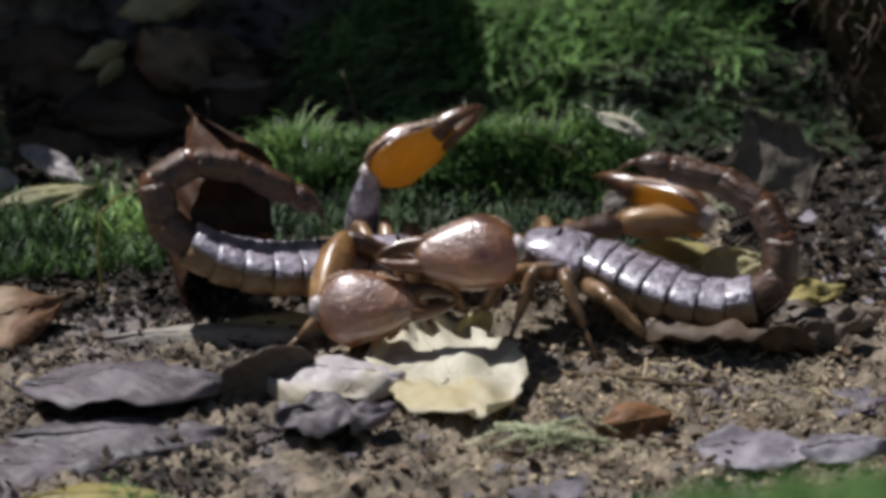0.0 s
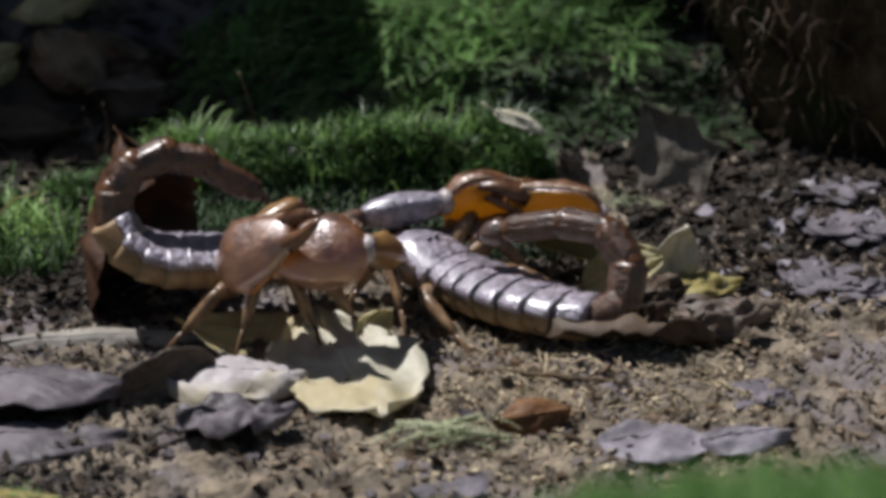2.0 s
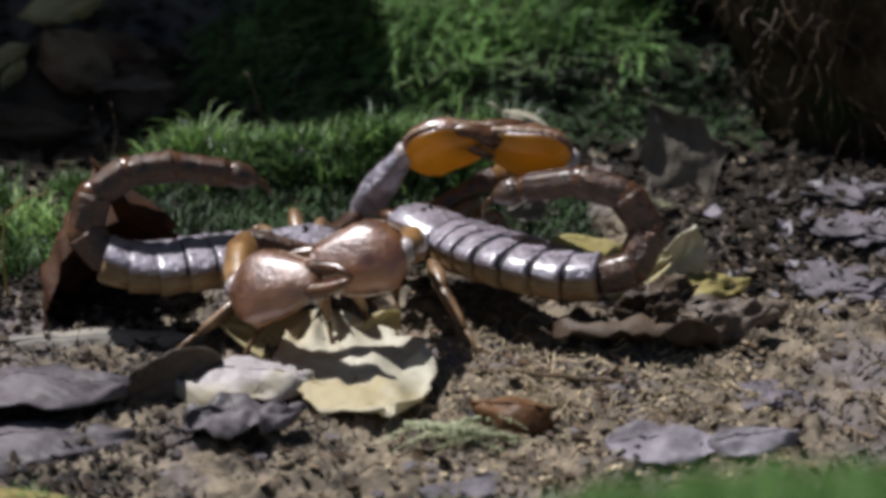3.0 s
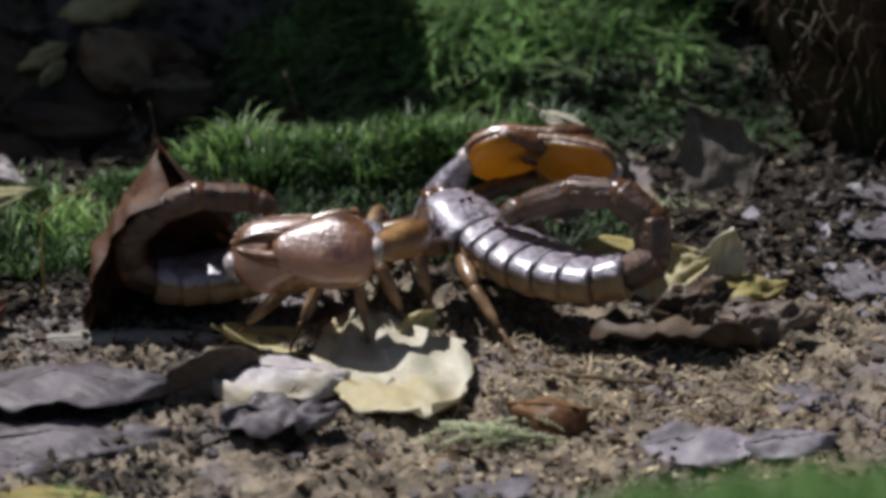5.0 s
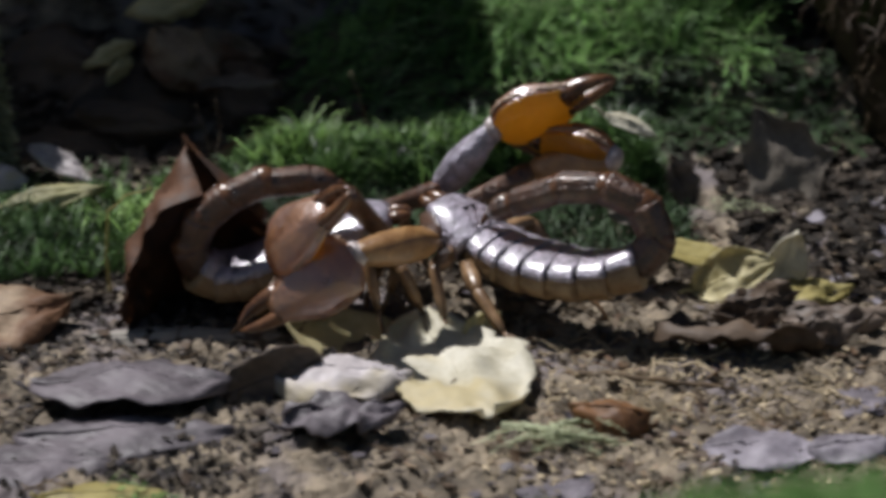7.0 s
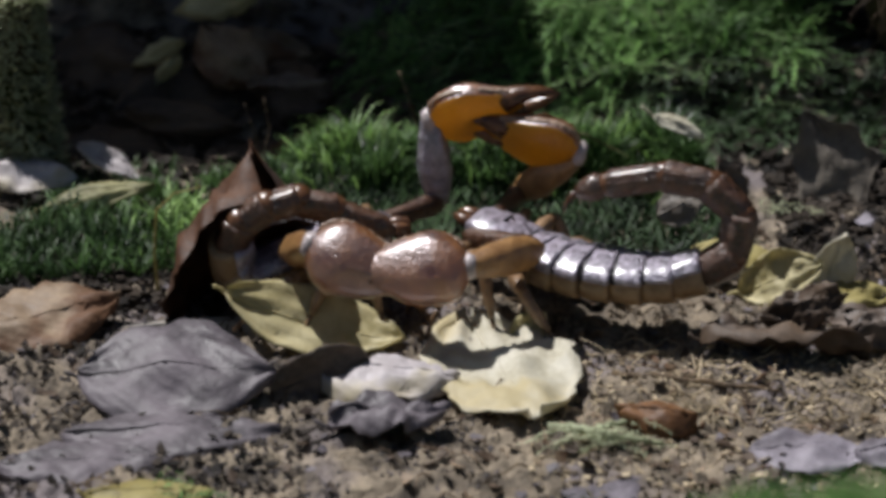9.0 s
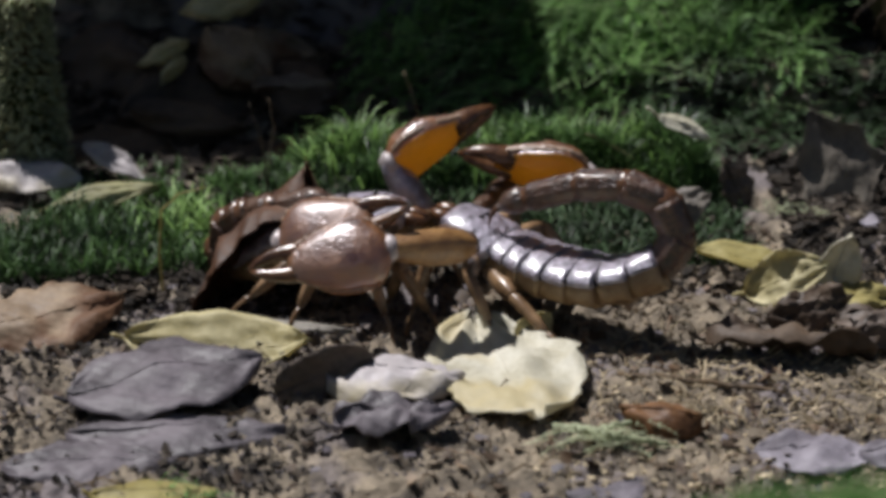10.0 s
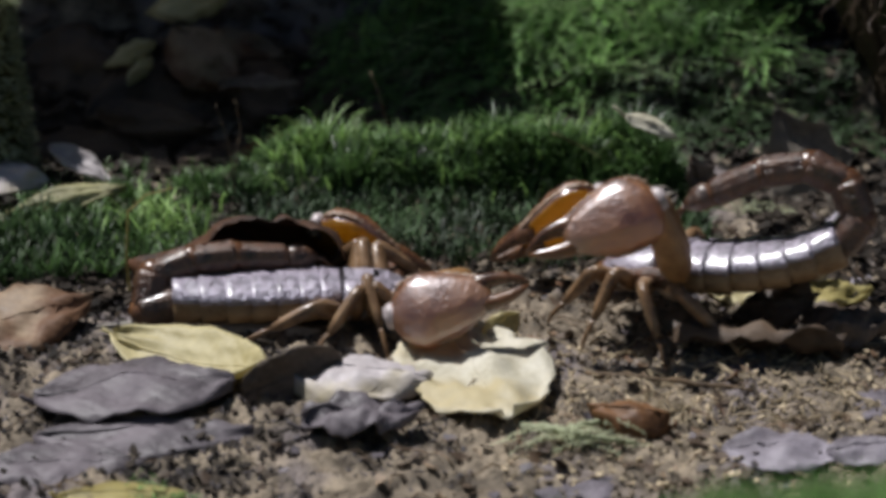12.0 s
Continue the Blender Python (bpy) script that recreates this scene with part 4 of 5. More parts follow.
stem("dry_twig", "thin pale dry stem rising from the moss", "stem", L_TAN, [(-26, 80, 7), (-27.5, 80.5, 14), (-28.5, 81, 18), (-31, 82, 25)], 0.22, 0.12)
stem("dry_twig", "thin curved dry stem in the grass", "stem", TWIG, [(-57.5, 62, 5), (-58, 62.5, 12), (-59, 63, 17), (-61, 64, 23)], 0.2, 0.1)
stem("dry_twig", "thin straight dry stem in the grass", "stem", TWIG, [(-57.5, 62, 5), (-57, 62.5, 13), (-56, 63, 18), (-57, 64, 24)], 0.2, 0.1)
stem("grass_stalk", "thin pale grass stalk bent over", "stem", L_YELLOW, [(-72, 16, 0), (-72.5, 17, 8), (-72, 18, 16), (-69, 19, 19), (-64, 20, 20)], 0.3, 0.15)
stem("dry_straw", "pale straw lying across the moss", "stem", L_OLIVE, [(6.7, 74.0, 14.5), (11.0, 73.0, 12.9), (16.8, 72.0, 9.9)], 0.35, 0.2)
stem("lichen_twig", "green lichen covered twig on the soil", "twig", LICHEN, [(1, -44.5, 1.2), (6, -45.5, 1.8), (11, -48, 1.6), (16, -49, 1.4), (19, -49, 1.0)], 0.9, 0.5)
stem("lichen_twig", "short green lichen covered twig end", "twig", LICHEN, [(8, -46, 1.6), (12, -43, 2.0), (15, -42, 1.8)], 0.7, 0.4)
stem("brown_twig", "brown twig lying on the soil", "twig", TWIG, [(12, -20, 0.8), (20, -23, 1.6), (30, -25, 1.2), (40, -26, 0.8)], 0.6, 0.35)

def stump():
    """Mossy stump of a root at the edge of the view."""
    path = [(-111.5 + 1.2 * nz(k, 1), 82 + 0.2 * k, 1 + 4.4 * k) for k in range(10)]
    rs = [8.5 - 0.45 * k + 1.2 * nz(k * 1.7, 5) for k in range(10)]
    v, f = tube(path, rs, rs, 18)
    v = [p + Vector((nz(p.x, p.y, p.z, 0.4), nz(p.y, p.z, p.x, 0.4), 0)) * 1.6 for p in v]
    root = new("mossy_stump")
    tagged(root, "upright root stump covered with pale green moss", "stump")
    mesh_object("wood", v, f, BARK, root)
    rnd = random.Random(77)
    verts, faces = [], []
    for _ in range(4600):
        k, a = rnd.uniform(0, 9), rnd.uniform(0, 6.283)
        r = 8.7 - 0.45 * k
        c = Vector((-111.5 + r * math.cos(a), 82 + 0.2 * k + r * math.sin(a), 1 + 4.4 * k))
        d = Vector((math.cos(a), math.sin(a), rnd.uniform(-0.8, 0.9))).normalized() * rnd.uniform(1.0, 3.6)
        s2 = Vector((-math.sin(a), math.cos(a), rnd.uniform(-0.6, 0.6))) * rnd.uniform(0.3, 0.6)
        i = len(verts)
        verts += [c, c + d * 0.5 + s2, c + d, c + d * 0.5 - s2]
        faces.append((i, i + 1, i + 2, i + 3))
    mesh_object("moss_coat", verts, faces, LICHEN, root, "pale green moss coat")


stump()


def root_trunk():
    """Dark root of a tree coming down at the edge of the moss, hung with rootlets."""
    root = new("tree_root")
    tagged(root, "thick dark tree root with hanging rootlets beside the moss", "root")
    path = [(112 - 4.7 * k + 1.5 * nz(k * 0.6, 4), 115 + 2.9 * k, -2 + 11 * k) for k in range(24)]
    rs = [25 + 1.5 * nz(k * 0.5, 8) for k in range(24)]
    v, f = tube(path, rs, rs, 48)
    v = [p + (p - Vector((112 - 0.427 * p.z, 115 + 0.264 * p.z, p.z))).normalized() * (8.0 * nz(p.x, p.y, p.z * 0.5, 0.11) + 3.0 * nz(p.x, p.y, p.z * 0.4, 0.4)) for p in v]
    mesh_object("bark", v, f, BARK, root)
    for k in range(120):
        rnd = random.Random(100 + k)
        x, z = 72 + 38 * rnd.random(), rnd.uniform(9, 44) if k % 3 else rnd.uniform(24, 44)
        p = Vector((x - 0.3 * z + 8, 90 + 0.2 * abs(x - 94) + 0.2 * z, z))
        d = Vector((rnd.gauss(0, 0.35), -0.35, -1 if k % 5 else 0.3)).normalized()
        path = []
        for q in range(8):
            path.append(p.copy())
            d = (d + Vector((rnd.gauss(0, 0.3), rnd.gauss(0, 0.2), rnd.gauss(-0.15, 0.25)))).normalized()
            p = p + d * rnd.uniform(1.0, 2.0)
        rr = rnd.uniform(0.08, 0.26) * (1.6 if k % 9 == 0 else 1)
        v, f = tube(path, [rr * (1 - 0.09 * q) for q in range(8)], [rr * (1 - 0.09 * q) for q in range(8)], 6)
        mesh_object("rootlet", v, f, TWIG if k % 3 else L_DARK, root)


root_trunk()


def stone(label, x, y, rx, ry, rz, seed):
    bm = bmesh.new()
    bmesh.ops.create_icosphere(bm, subdivisions=4, radius=1)
    for v in bm.verts:
        k = 1 + 0.6 * noise.noise(v.co * 1.5 + Vector((seed * 7.3, 0, 0))) + 0.3 * noise.noise(v.co * 4 + Vector((0, seed * 3.1, 0))) + 0.12 * noise.noise(v.co * 11)
        v.co = Vector((v.co.x * rx * k, v.co.y * ry * k, max(v.co.z, -0.6) * rz * k)) * MM
    me = bpy.data.meshes.new("stone")
    bm.to_mesh(me)
    bm.free()
    me.materials.append(STONE)
    me.polygons.foreach_set("use_smooth", [True] * len(me.polygons))
    ob = new("stone", me)
    ob.location = Vector((x, y, ground_height(x, y) + 0.2 * rz)) * MM
    return tagged(ob, label, "stone")


stone("flat pale violet grey stone on the slope", 89, 52, 8, 14, 1.1, 1)
stone("flat pale grey stone set in the soil", 82, 27, 11, 9, 0.9, 2)
stone("small grey stone close to the lens", 11, -66, 7, 5, 1.6, 3)
stone("dark grey stone under the moss", 96, 44, 9, 7, 3, 4)
stone("pale violet grey stone half sunk in the slope", 91, 61, 6, 7, 1.3, 11)
stone("flat violet grey stone among soil crumbs", 81, 20, 6, 6, 1.3, 12)
stone("rough violet grey stone in the slope", 87, 18, 5, 5, 1.3, 13)
stone("small flat grey stone in the soil", 62, -30, 5, 5, 0.8, 5)


# ---------------------------------------------------------------- moving things
def place_leaf(ob, rows):
    walk(ob, [(t, aim(b, tip, n)) for t, b, tip, n in rows])


def motions():
    place_leaf(brown_leaf, [
        (0, (-56.1, 26.0, -5.7), (-53.9, 20.0, 40.1), (0.9, -0.4, -0.1)),
        (0.5, (-56.7, 26.0, -4.6), (-54.5, 20.0, 35.6), (0.9, -0.4, -0.1)),
        (1.5, (-55.9, 24.0, -6.7), (-51.9, 16.0, 35.2), (0.85, -0.5, -0.1)),
        (2, (-52.4, 24.0, -7.3), (-48.2, 16.0, 34.1), (0.85, -0.5, -0.1)),
        (2.5, (-59.1, 24.0, -11.8), (-54.6, 14.0, 25.5), (0.85, -0.5, -0.1)),
        (3, (-59.2, 24.0, -11.7), (-54.7, 14.0, 24.5), (0.7, -0.67, -0.25)),
        (5, (-56.0, 14.0, -7.5), (-49.3, 8.5, 31.1), (0.6, -0.75, -0.3)),
        (5.5, (-56.4, 14.0, -7.5), (-50.3, 4.0, 30.3), (0.6, -0.75, -0.3)),
        (6, (-57.0, 14.0, -7.6), (-50.8, 5.0, 30.6), (0.6, -0.75, -0.3)),
        (6.5, (-57.3, 14.0, -7.6), (-52.1, 8.0, 31.2), (0.6, -0.75, -0.3)),
        (7, (-59.5, 14.0, -8.0), (-56.0, 9.5, 31.3), (0.6, -0.75, -0.3)),
        (7.5, (-59.7, 14.0, -8.4), (-51.6, 8.5, 29.9), (0.6, -0.75, -0.3)),
        (9.5, (-64.7, 14.0, -8.5), (-52.9, 12.0, 29.4), (0.6, -0.75, -0.3)),
        (10, (-61.4, 22.0, -11.6), (-45.3, 17.7, 24.4), (0.55, -0.8, -0.25)),
        (10.5, (-35.9, 19.0, 9.9), (-70.0, 11.0, 9.5), (0.05, -0.76, -0.62)),
        (11, (-32.9, 25.0, 7.8), (-75.3, 19.0, 3.3), (0.05, -0.85, -0.45)),
        (12, (-32.6, 25.0, 7.8), (-75.0, 19.0, 3.4), (0.05, -0.85, -0.45)),
    ])
    place_leaf(rolled_leaf, [
        (0, (29.4, -40.0, 1.1), (16.3, -44.0, 0.1), (-0.15, -0.75, 0.6)),
        (1.9, (29.4, -40.0, 1.1), (16.3, -44.0, 0.1), (-0.15, -0.75, 0.6)),
        (2.5, (25.0, -43.0, 1.2), (11.5, -41.0, 1.4), (0, -0.2, 1)),
        (12, (25.0, -43.0, 1.2), (11.5, -41.0, 1.4), (0, -0.2, 1)),
    ])
    place_leaf(yellow_leaf, [
        (0, (-52.4, -5.0, 0.5), (-26.8, -5.0, 1.8), (0, -0.45, 0.9)),
        (1.5, (-34.4, -6.0, 4.4), (-8.6, -7.0, 1.8), (0, -0.45, 0.9)),
        (2.5, (-37.1, -8.0, 4.2), (-10.4, -9.0, 1.2), (0, -0.45, 0.9)),
        (3, (-31.3, -7.0, 4.3), (-6.5, -8.0, 1.9), (0, -0.45, 0.9)),
        (5, (-37.5, -6.0, 2.6), (-11.0, -6.0, 2.6), (0, 0.0, 1)),
        (6.6, (-38.5, -6.0, 3.4), (-13.6, -6.0, 2.6), (0, 0.0, 1)),
        (7, (-37.9, -8.0, 6.0), (-16.0, -10.0, -0.5), (0, -0.6, 0.8)),
        (7.5, (-48.0, -9.0, 12.4), (-14.6, -10.0, 3.8), (0, -0.7, 0.7)),
        (9.5, (-62.5, -9.0, 7.3), (-34.1, -11.0, 1.7), (0, -0.6, 0.8)),
        (10, (-74.6, -12.0, 2.5), (-35.7, -13.0, 3.6), (0, -0.6, 0.8)),
        (10.5, (-71.2, -12.0, 6.9), (-32.0, -14.0, 3.0), (0, -0.6, 0.8)),
        (11, (-74.3, -12.0, 7.1), (-38.1, -15.0, 0.3), (0, -0.6, 0.8)),
        (11.5, (-70.6, -14.0, 4.2), (-41.4, -30.0, 6.4), (0.1, -0.5, 0.86)),
        (12, (-70.4, -14.0, 4.2), (-41.2, -30.0, 6.5), (0.1, -0.5, 0.86)),
    ])
    place_leaf(grey_leaf, [
        (0, (-78, -34, 2.6), (-44, -33, 3.0), (0, 0.1, 1)),
        (7.6, (-78, -34, 2.6), (-44, -33, 3.0), (0, 0.1, 1)),
        (9.3, (-78, -33, 4.0), (-45, -33, 5.0), (0, -0.45, 0.9)),
        (9.6, (-78, -33, 4.0), (-45, -33, 5.0), (0, -0.45, 0.9)),
        (10.2, (-80, -42, 2.0), (-50, -26, 4.0), (0, 0.0, 1)),
        (12.0, (-80, -38, 2.0), (-47, -32, 3.0), (0, 0.0, 1)),
    ])
    place_leaf(long_leaf, [
        (0, (-70.3, -4.0, -1.4), (-26.9, -3.0, -0.1), (0, -0.4, 0.92)),
        (7.7, (-78.7, -4.0, -2.2), (-35.6, -3.0, -0.8), (0, -0.4, 0.92)),
        (9.3, (-76.4, 0.0, -1.3), (-34.9, -1.0, -0.7), (0, -0.4, 0.92)),
        (12, (-76.4, 0.0, -1.0), (-35.0, -1.0, -0.6), (0, -0.4, 0.92)),
    ])
    left_one.hold(0, [(-11.1, 8.0, 11.5), (-22.7, 6.0, 11.1), (-37.2, 2.0, 10.8), (-52.0, 0.0, 14.7), (-59.8, 0.0, 22.1), (-59.8, 2.0, 28.7), (-51.9, 4.0, 31.5), (-42.2, 6.0, 28.6), (-30.9, 8.0, 20.0)],
        far=[(-22.4, 22.0, 22.4), (-4.2, 25.0, 33.0), (-23.0, 22.0, 13.5)], near=[(-29.6, -14.0, 10.1), (-7.6, -16.0, 12.6), (-31.2, -13.7, 11.5)])
    left_one.hold(0.2, [(-12.3, 8.0, 11.5), (-23.9, 6.0, 11.1), (-38.4, 2.0, 10.8), (-53.2, 0.0, 14.7), (-60.9, 0.0, 22.1), (-60.9, 2.0, 28.8), (-53.0, 4.0, 31.5), (-43.3, 6.0, 28.6), (-32.0, 8.0, 20.0)],
        far=[(-24.1, 22.0, 20.7), (-1.7, 25.0, 25.0), (-23.1, 22.0, 13.6)], near=[(-30.7, -14.0, 10.1), (-8.7, -16.0, 12.6), (-32.4, -13.7, 11.5)])
    left_one.hold(0.5, [(-6.2, 8.0, 12.2), (-17.3, 6.0, 12.0), (-31.2, 2.0, 11.5), (-48.0, 0.0, 13.5), (-54.8, 0.0, 16.8), (-54.7, 2.0, 23.4), (-46.7, 4.0, 28.1), (-38.0, 6.0, 26.6), (-27.9, 8.0, 17.9)],
        far=[(-15.5, 22.0, 21.6), (6.4, 24.0, 25.1), (-15.7, 22.0, 13.9)], near=[(-16.7, -14.0, 10.6), (5.7, -14.0, 16.0), (-5.5, -5.0, 13.3)])
    left_one.hold(1, [(1.6, 8.0, 11.5), (-8.6, 6.0, 12.4), (-24.7, 3.0, 9.4), (-42.4, 0.0, 12.4), (-51.2, 0.0, 16.7), (-52.0, 2.0, 23.4), (-44.1, 4.0, 26.8), (-34.4, 6.0, 25.5), (-22.7, 8.0, 17.8)],
        far=[(3.8, 24.0, 17.4), (24.9, 26.0, 20.9), (0.6, 24.0, 11.3)], near=[(-15.1, -14.0, 13.1), (9.2, -14.0, 10.7), (-17.5, -13.6, 13.1)])
    left_one.hold(1.5, [(-8.6, 8.0, 11.1), (-19.8, 6.0, 8.7), (-31.7, 3.0, 10.0), (-44.4, 0.0, 12.4), (-52.2, 0.0, 16.7), (-52.0, 2.0, 23.4), (-45.1, 4.0, 27.9), (-34.4, 6.0, 26.6), (-23.7, 8.0, 17.8)],
        far=[(12.2, 24.0, 8.3), (31.9, 34.9, 13.3), (-2.1, 30.4, 10.3)], near=[(-20.9, -14.0, 12.1), (0.5, -14.0, 20.1), (-25.6, -13.7, 12.1)])
    left_one.hold(2, [(-15.2, 6.0, 13.7), (-26.3, 4.0, 12.4), (-35.2, 2.0, 12.7), (-43.0, 0.0, 14.0), (-48.8, 0.0, 18.3), (-48.6, 2.0, 27.1), (-42.6, 4.0, 32.1), (-34.9, 6.0, 31.4), (-26.2, 8.0, 24.9)],
        far=[(13.2, 26.0, 16.3), (34.6, 37.2, 14.6), (-4.8, 30.4, 15.6)], near=[(-28.2, -12.0, 17.3), (-11.2, -24.0, 30.6), (-19.7, -9.0, 23.9)])
    left_one.hold(2.5, [(-16.5, 6.0, 13.7), (-29.7, 4.0, 11.3), (-39.6, 2.0, 11.0), (-48.4, 0.0, 12.4), (-54.1, 0.0, 17.2), (-53.4, 2.0, 27.0), (-47.9, 4.0, 32.6), (-39.1, 6.0, 33.2), (-30.4, 8.0, 30.2)],
        far=[(6.1, 26.0, 21.9), (27.0, 26.0, 28.4), (-1.4, 26.0, 13.6)], near=[(-30.4, -10.0, 22.7), (-12.5, -22.0, 33.9), (-21.4, -7.0, 28.3)])
    left_one.hold(3, [(-10.6, 8.0, 14.1), (-22.8, 6.0, 12.2), (-35.6, 2.0, 12.2), (-47.5, 0.0, 11.9), (-55.3, 0.0, 16.2), (-55.1, 2.0, 25.0), (-48.1, 4.0, 29.6), (-37.3, 6.0, 29.9), (-25.5, 8.0, 26.0)],
        far=[(1.2, 26.0, 24.8), (23.7, 26.0, 30.1), (-5.7, 26.0, 15.4)], near=[(-27.6, -14.0, 13.9), (-8.0, -26.0, 20.4), (-30.0, -13.7, 14.6)])
    left_one.hold(5, [(-9.2, 10.0, 14.5), (-21.5, 10.0, 11.2), (-37.9, 8.0, 7.6), (-52.0, 6.0, 7.3), (-56.4, 3.0, 13.8), (-52.0, 2.0, 21.1), (-43.9, 2.0, 24.8), (-35.9, 3.0, 26.0), (-29.6, 4.0, 22.0)],
        far=[(5.8, 26.0, 23.8), (28.2, 26.0, 29.2), (-2.1, 26.0, 13.8)], near=[(-34.9, -8.0, 15.7), (-14.6, -8.0, 24.0), (-33.0, -9.5, 15.6)])
    left_one.hold(5.5, [(-8.5, 10.0, 14.5), (-19.8, 10.0, 11.3), (-37.2, 8.0, 6.6), (-51.3, 6.0, 6.2), (-56.3, 3.0, 12.8), (-53.4, 2.0, 19.5), (-46.2, 2.0, 23.8), (-37.3, 3.0, 25.0), (-30.4, 4.0, 22.0)],
        far=[(6.0, 26.0, 24.4), (28.9, 26.0, 28.8), (-2.4, 26.0, 15.0)], near=[(-32.3, -14.0, 17.0), (-9.0, -14.0, 20.1), (-31.2, -12.5, 16.2)])
    left_one.hold(6, [(-9.1, 10.0, 15.6), (-20.4, 10.0, 12.3), (-35.7, 8.0, 7.6), (-47.8, 6.0, 6.2), (-52.4, 3.0, 12.7), (-50.0, 2.0, 18.9), (-42.9, 2.0, 22.1), (-34.9, 3.0, 22.9), (-28.6, 4.0, 19.3)],
        far=[(9.0, 26.0, 23.9), (30.9, 26.0, 29.4), (0.1, 26.0, 15.0)], near=[(-27.6, -14.0, 14.3), (-9.3, -26.0, 27.4), (-29.2, -12.5, 15.4)])
    left_one.hold(6.5, [(-8.4, 10.0, 16.7), (-19.6, 10.0, 13.4), (-36.0, 8.0, 8.7), (-48.1, 6.0, 6.7), (-52.1, 3.0, 13.2), (-49.8, 2.0, 20.0), (-43.1, 2.0, 23.9), (-35.2, 3.0, 25.5), (-28.3, 4.0, 22.0)],
        far=[(9.2, 26.0, 28.8), (31.2, 28.0, 31.3), (-0.2, 26.0, 18.3)], near=[(-29.2, -14.0, 18.5), (-10.5, -25.6, 31.3), (-29.6, -12.5, 18.0)])
    left_one.hold(6.7, [(-9.8, 10.0, 16.7), (-21.0, 10.0, 13.4), (-37.4, 8.0, 8.7), (-49.5, 6.0, 6.7), (-53.5, 3.0, 13.2), (-51.1, 2.0, 20.0), (-44.5, 2.0, 23.9), (-36.6, 3.0, 25.5), (-29.7, 4.0, 22.0)],
        far=[(-0.6, 26.0, 34.8), (21.7, 28.0, 38.9), (-4.8, 26.0, 23.3)], near=[(-30.1, -14.0, 18.5), (-11.3, -25.6, 31.3), (-30.8, -12.5, 18.0)])
    left_one.hold(7, [(-19.7, 10.0, 18.8), (-30.0, 10.0, 14.3), (-41.2, 8.0, 9.5), (-52.3, 6.0, 6.9), (-55.8, 3.0, 13.4), (-53.5, 2.0, 20.2), (-47.3, 2.0, 25.0), (-40.3, 3.0, 27.9), (-33.4, 4.0, 27.1)],
        far=[(-1.0, 28.0, 29.5), (21.3, 28.0, 39.5), (-8.8, 28.0, 20.4)], near=[(-38.6, -8.0, 17.6), (-24.9, -20.0, 33.7), (-39.9, -9.5, 18.5)])
    left_one.hold(7.5, [(-28.2, 10.0, 16.4), (-37.5, 10.0, 13.0), (-45.6, 8.0, 9.3), (-53.6, 6.0, 7.7), (-55.1, 3.0, 14.2), (-52.9, 2.0, 18.9), (-48.8, 2.0, 22.1), (-42.8, 3.0, 24.5), (-36.8, 4.0, 25.9)],
        far=[(-20.8, 28.0, 26.4), (6.9, 28.0, 30.4), (-23.5, 28.0, 15.8)], near=[(-44.0, -6.0, 20.8), (-26.3, -18.0, 29.4), (-35.1, -3.0, 25.1)])
    left_one.hold(9.5, [(-28.4, 10.0, 16.4), (-37.7, 10.0, 13.0), (-47.8, 8.0, 9.2), (-55.9, 6.0, 6.5), (-58.4, 3.0, 13.1), (-56.1, 2.0, 18.8), (-51.0, 2.0, 22.1), (-45.0, 3.0, 23.4), (-40.1, 4.0, 20.5)],
        far=[(-22.6, 28.0, 31.8), (2.9, 28.0, 38.4), (-20.0, 28.0, 19.2)], near=[(-40.1, -12.0, 19.9), (-19.2, -12.0, 11.9), (-45.0, -11.5, 18.6)])
    left_one.hold(10, [(-26.1, 10.0, 18.7), (-36.5, 12.0, 17.3), (-47.4, 16.0, 11.9), (-57.7, 22.0, 3.9), (-62.3, 25.0, 6.1), (-60.8, 23.0, 11.4), (-57.1, 19.0, 15.1), (-51.3, 15.0, 17.7), (-44.7, 12.0, 19.9)],
        far=[(-30.4, 28.0, 22.4), (-12.8, 39.3, 29.2), (-25.1, 28.0, 13.6)], near=[(-47.0, -6.0, 18.7), (-27.8, -10.0, 26.7), (-47.3, -8.3, 19.3)])
    left_one.hold(10.5, [(-27.3, 6.0, 10.4), (-37.4, 5.0, 9.5), (-47.4, 3.0, 9.0), (-56.3, 0.0, 6.7), (-57.2, 0.0, 11.0), (-54.4, 2.0, 12.5), (-49.5, 4.0, 12.4), (-43.6, 6.0, 12.3), (-37.6, 8.0, 10.6)],
        far=[(-38.0, 26.0, 12.7), (-15.8, 26.0, 13.1), (-36.4, 30.4, 12.2)], near=[(-37.8, -14.0, 11.4), (-16.3, -14.0, 7.5), (-27.0, -5.0, 9.5)])
    left_one.hold(11, [(-26.5, 6.0, 5.0), (-35.6, 5.0, 4.2), (-45.7, 3.0, 3.2), (-58.6, 0.0, 2.5), (-63.6, 0.0, 5.7), (-61.7, 2.0, 10.4), (-55.8, 4.0, 11.4), (-49.9, 6.0, 10.2), (-44.1, 8.0, 7.3)],
        far=[(-34.0, 26.0, 9.7), (-12.7, 26.0, 0.9), (-33.9, 30.4, 8.0)], near=[(-34.9, -14.0, 15.7), (-14.5, -14.0, 4.4), (-41.4, -14.6, 11.0)])
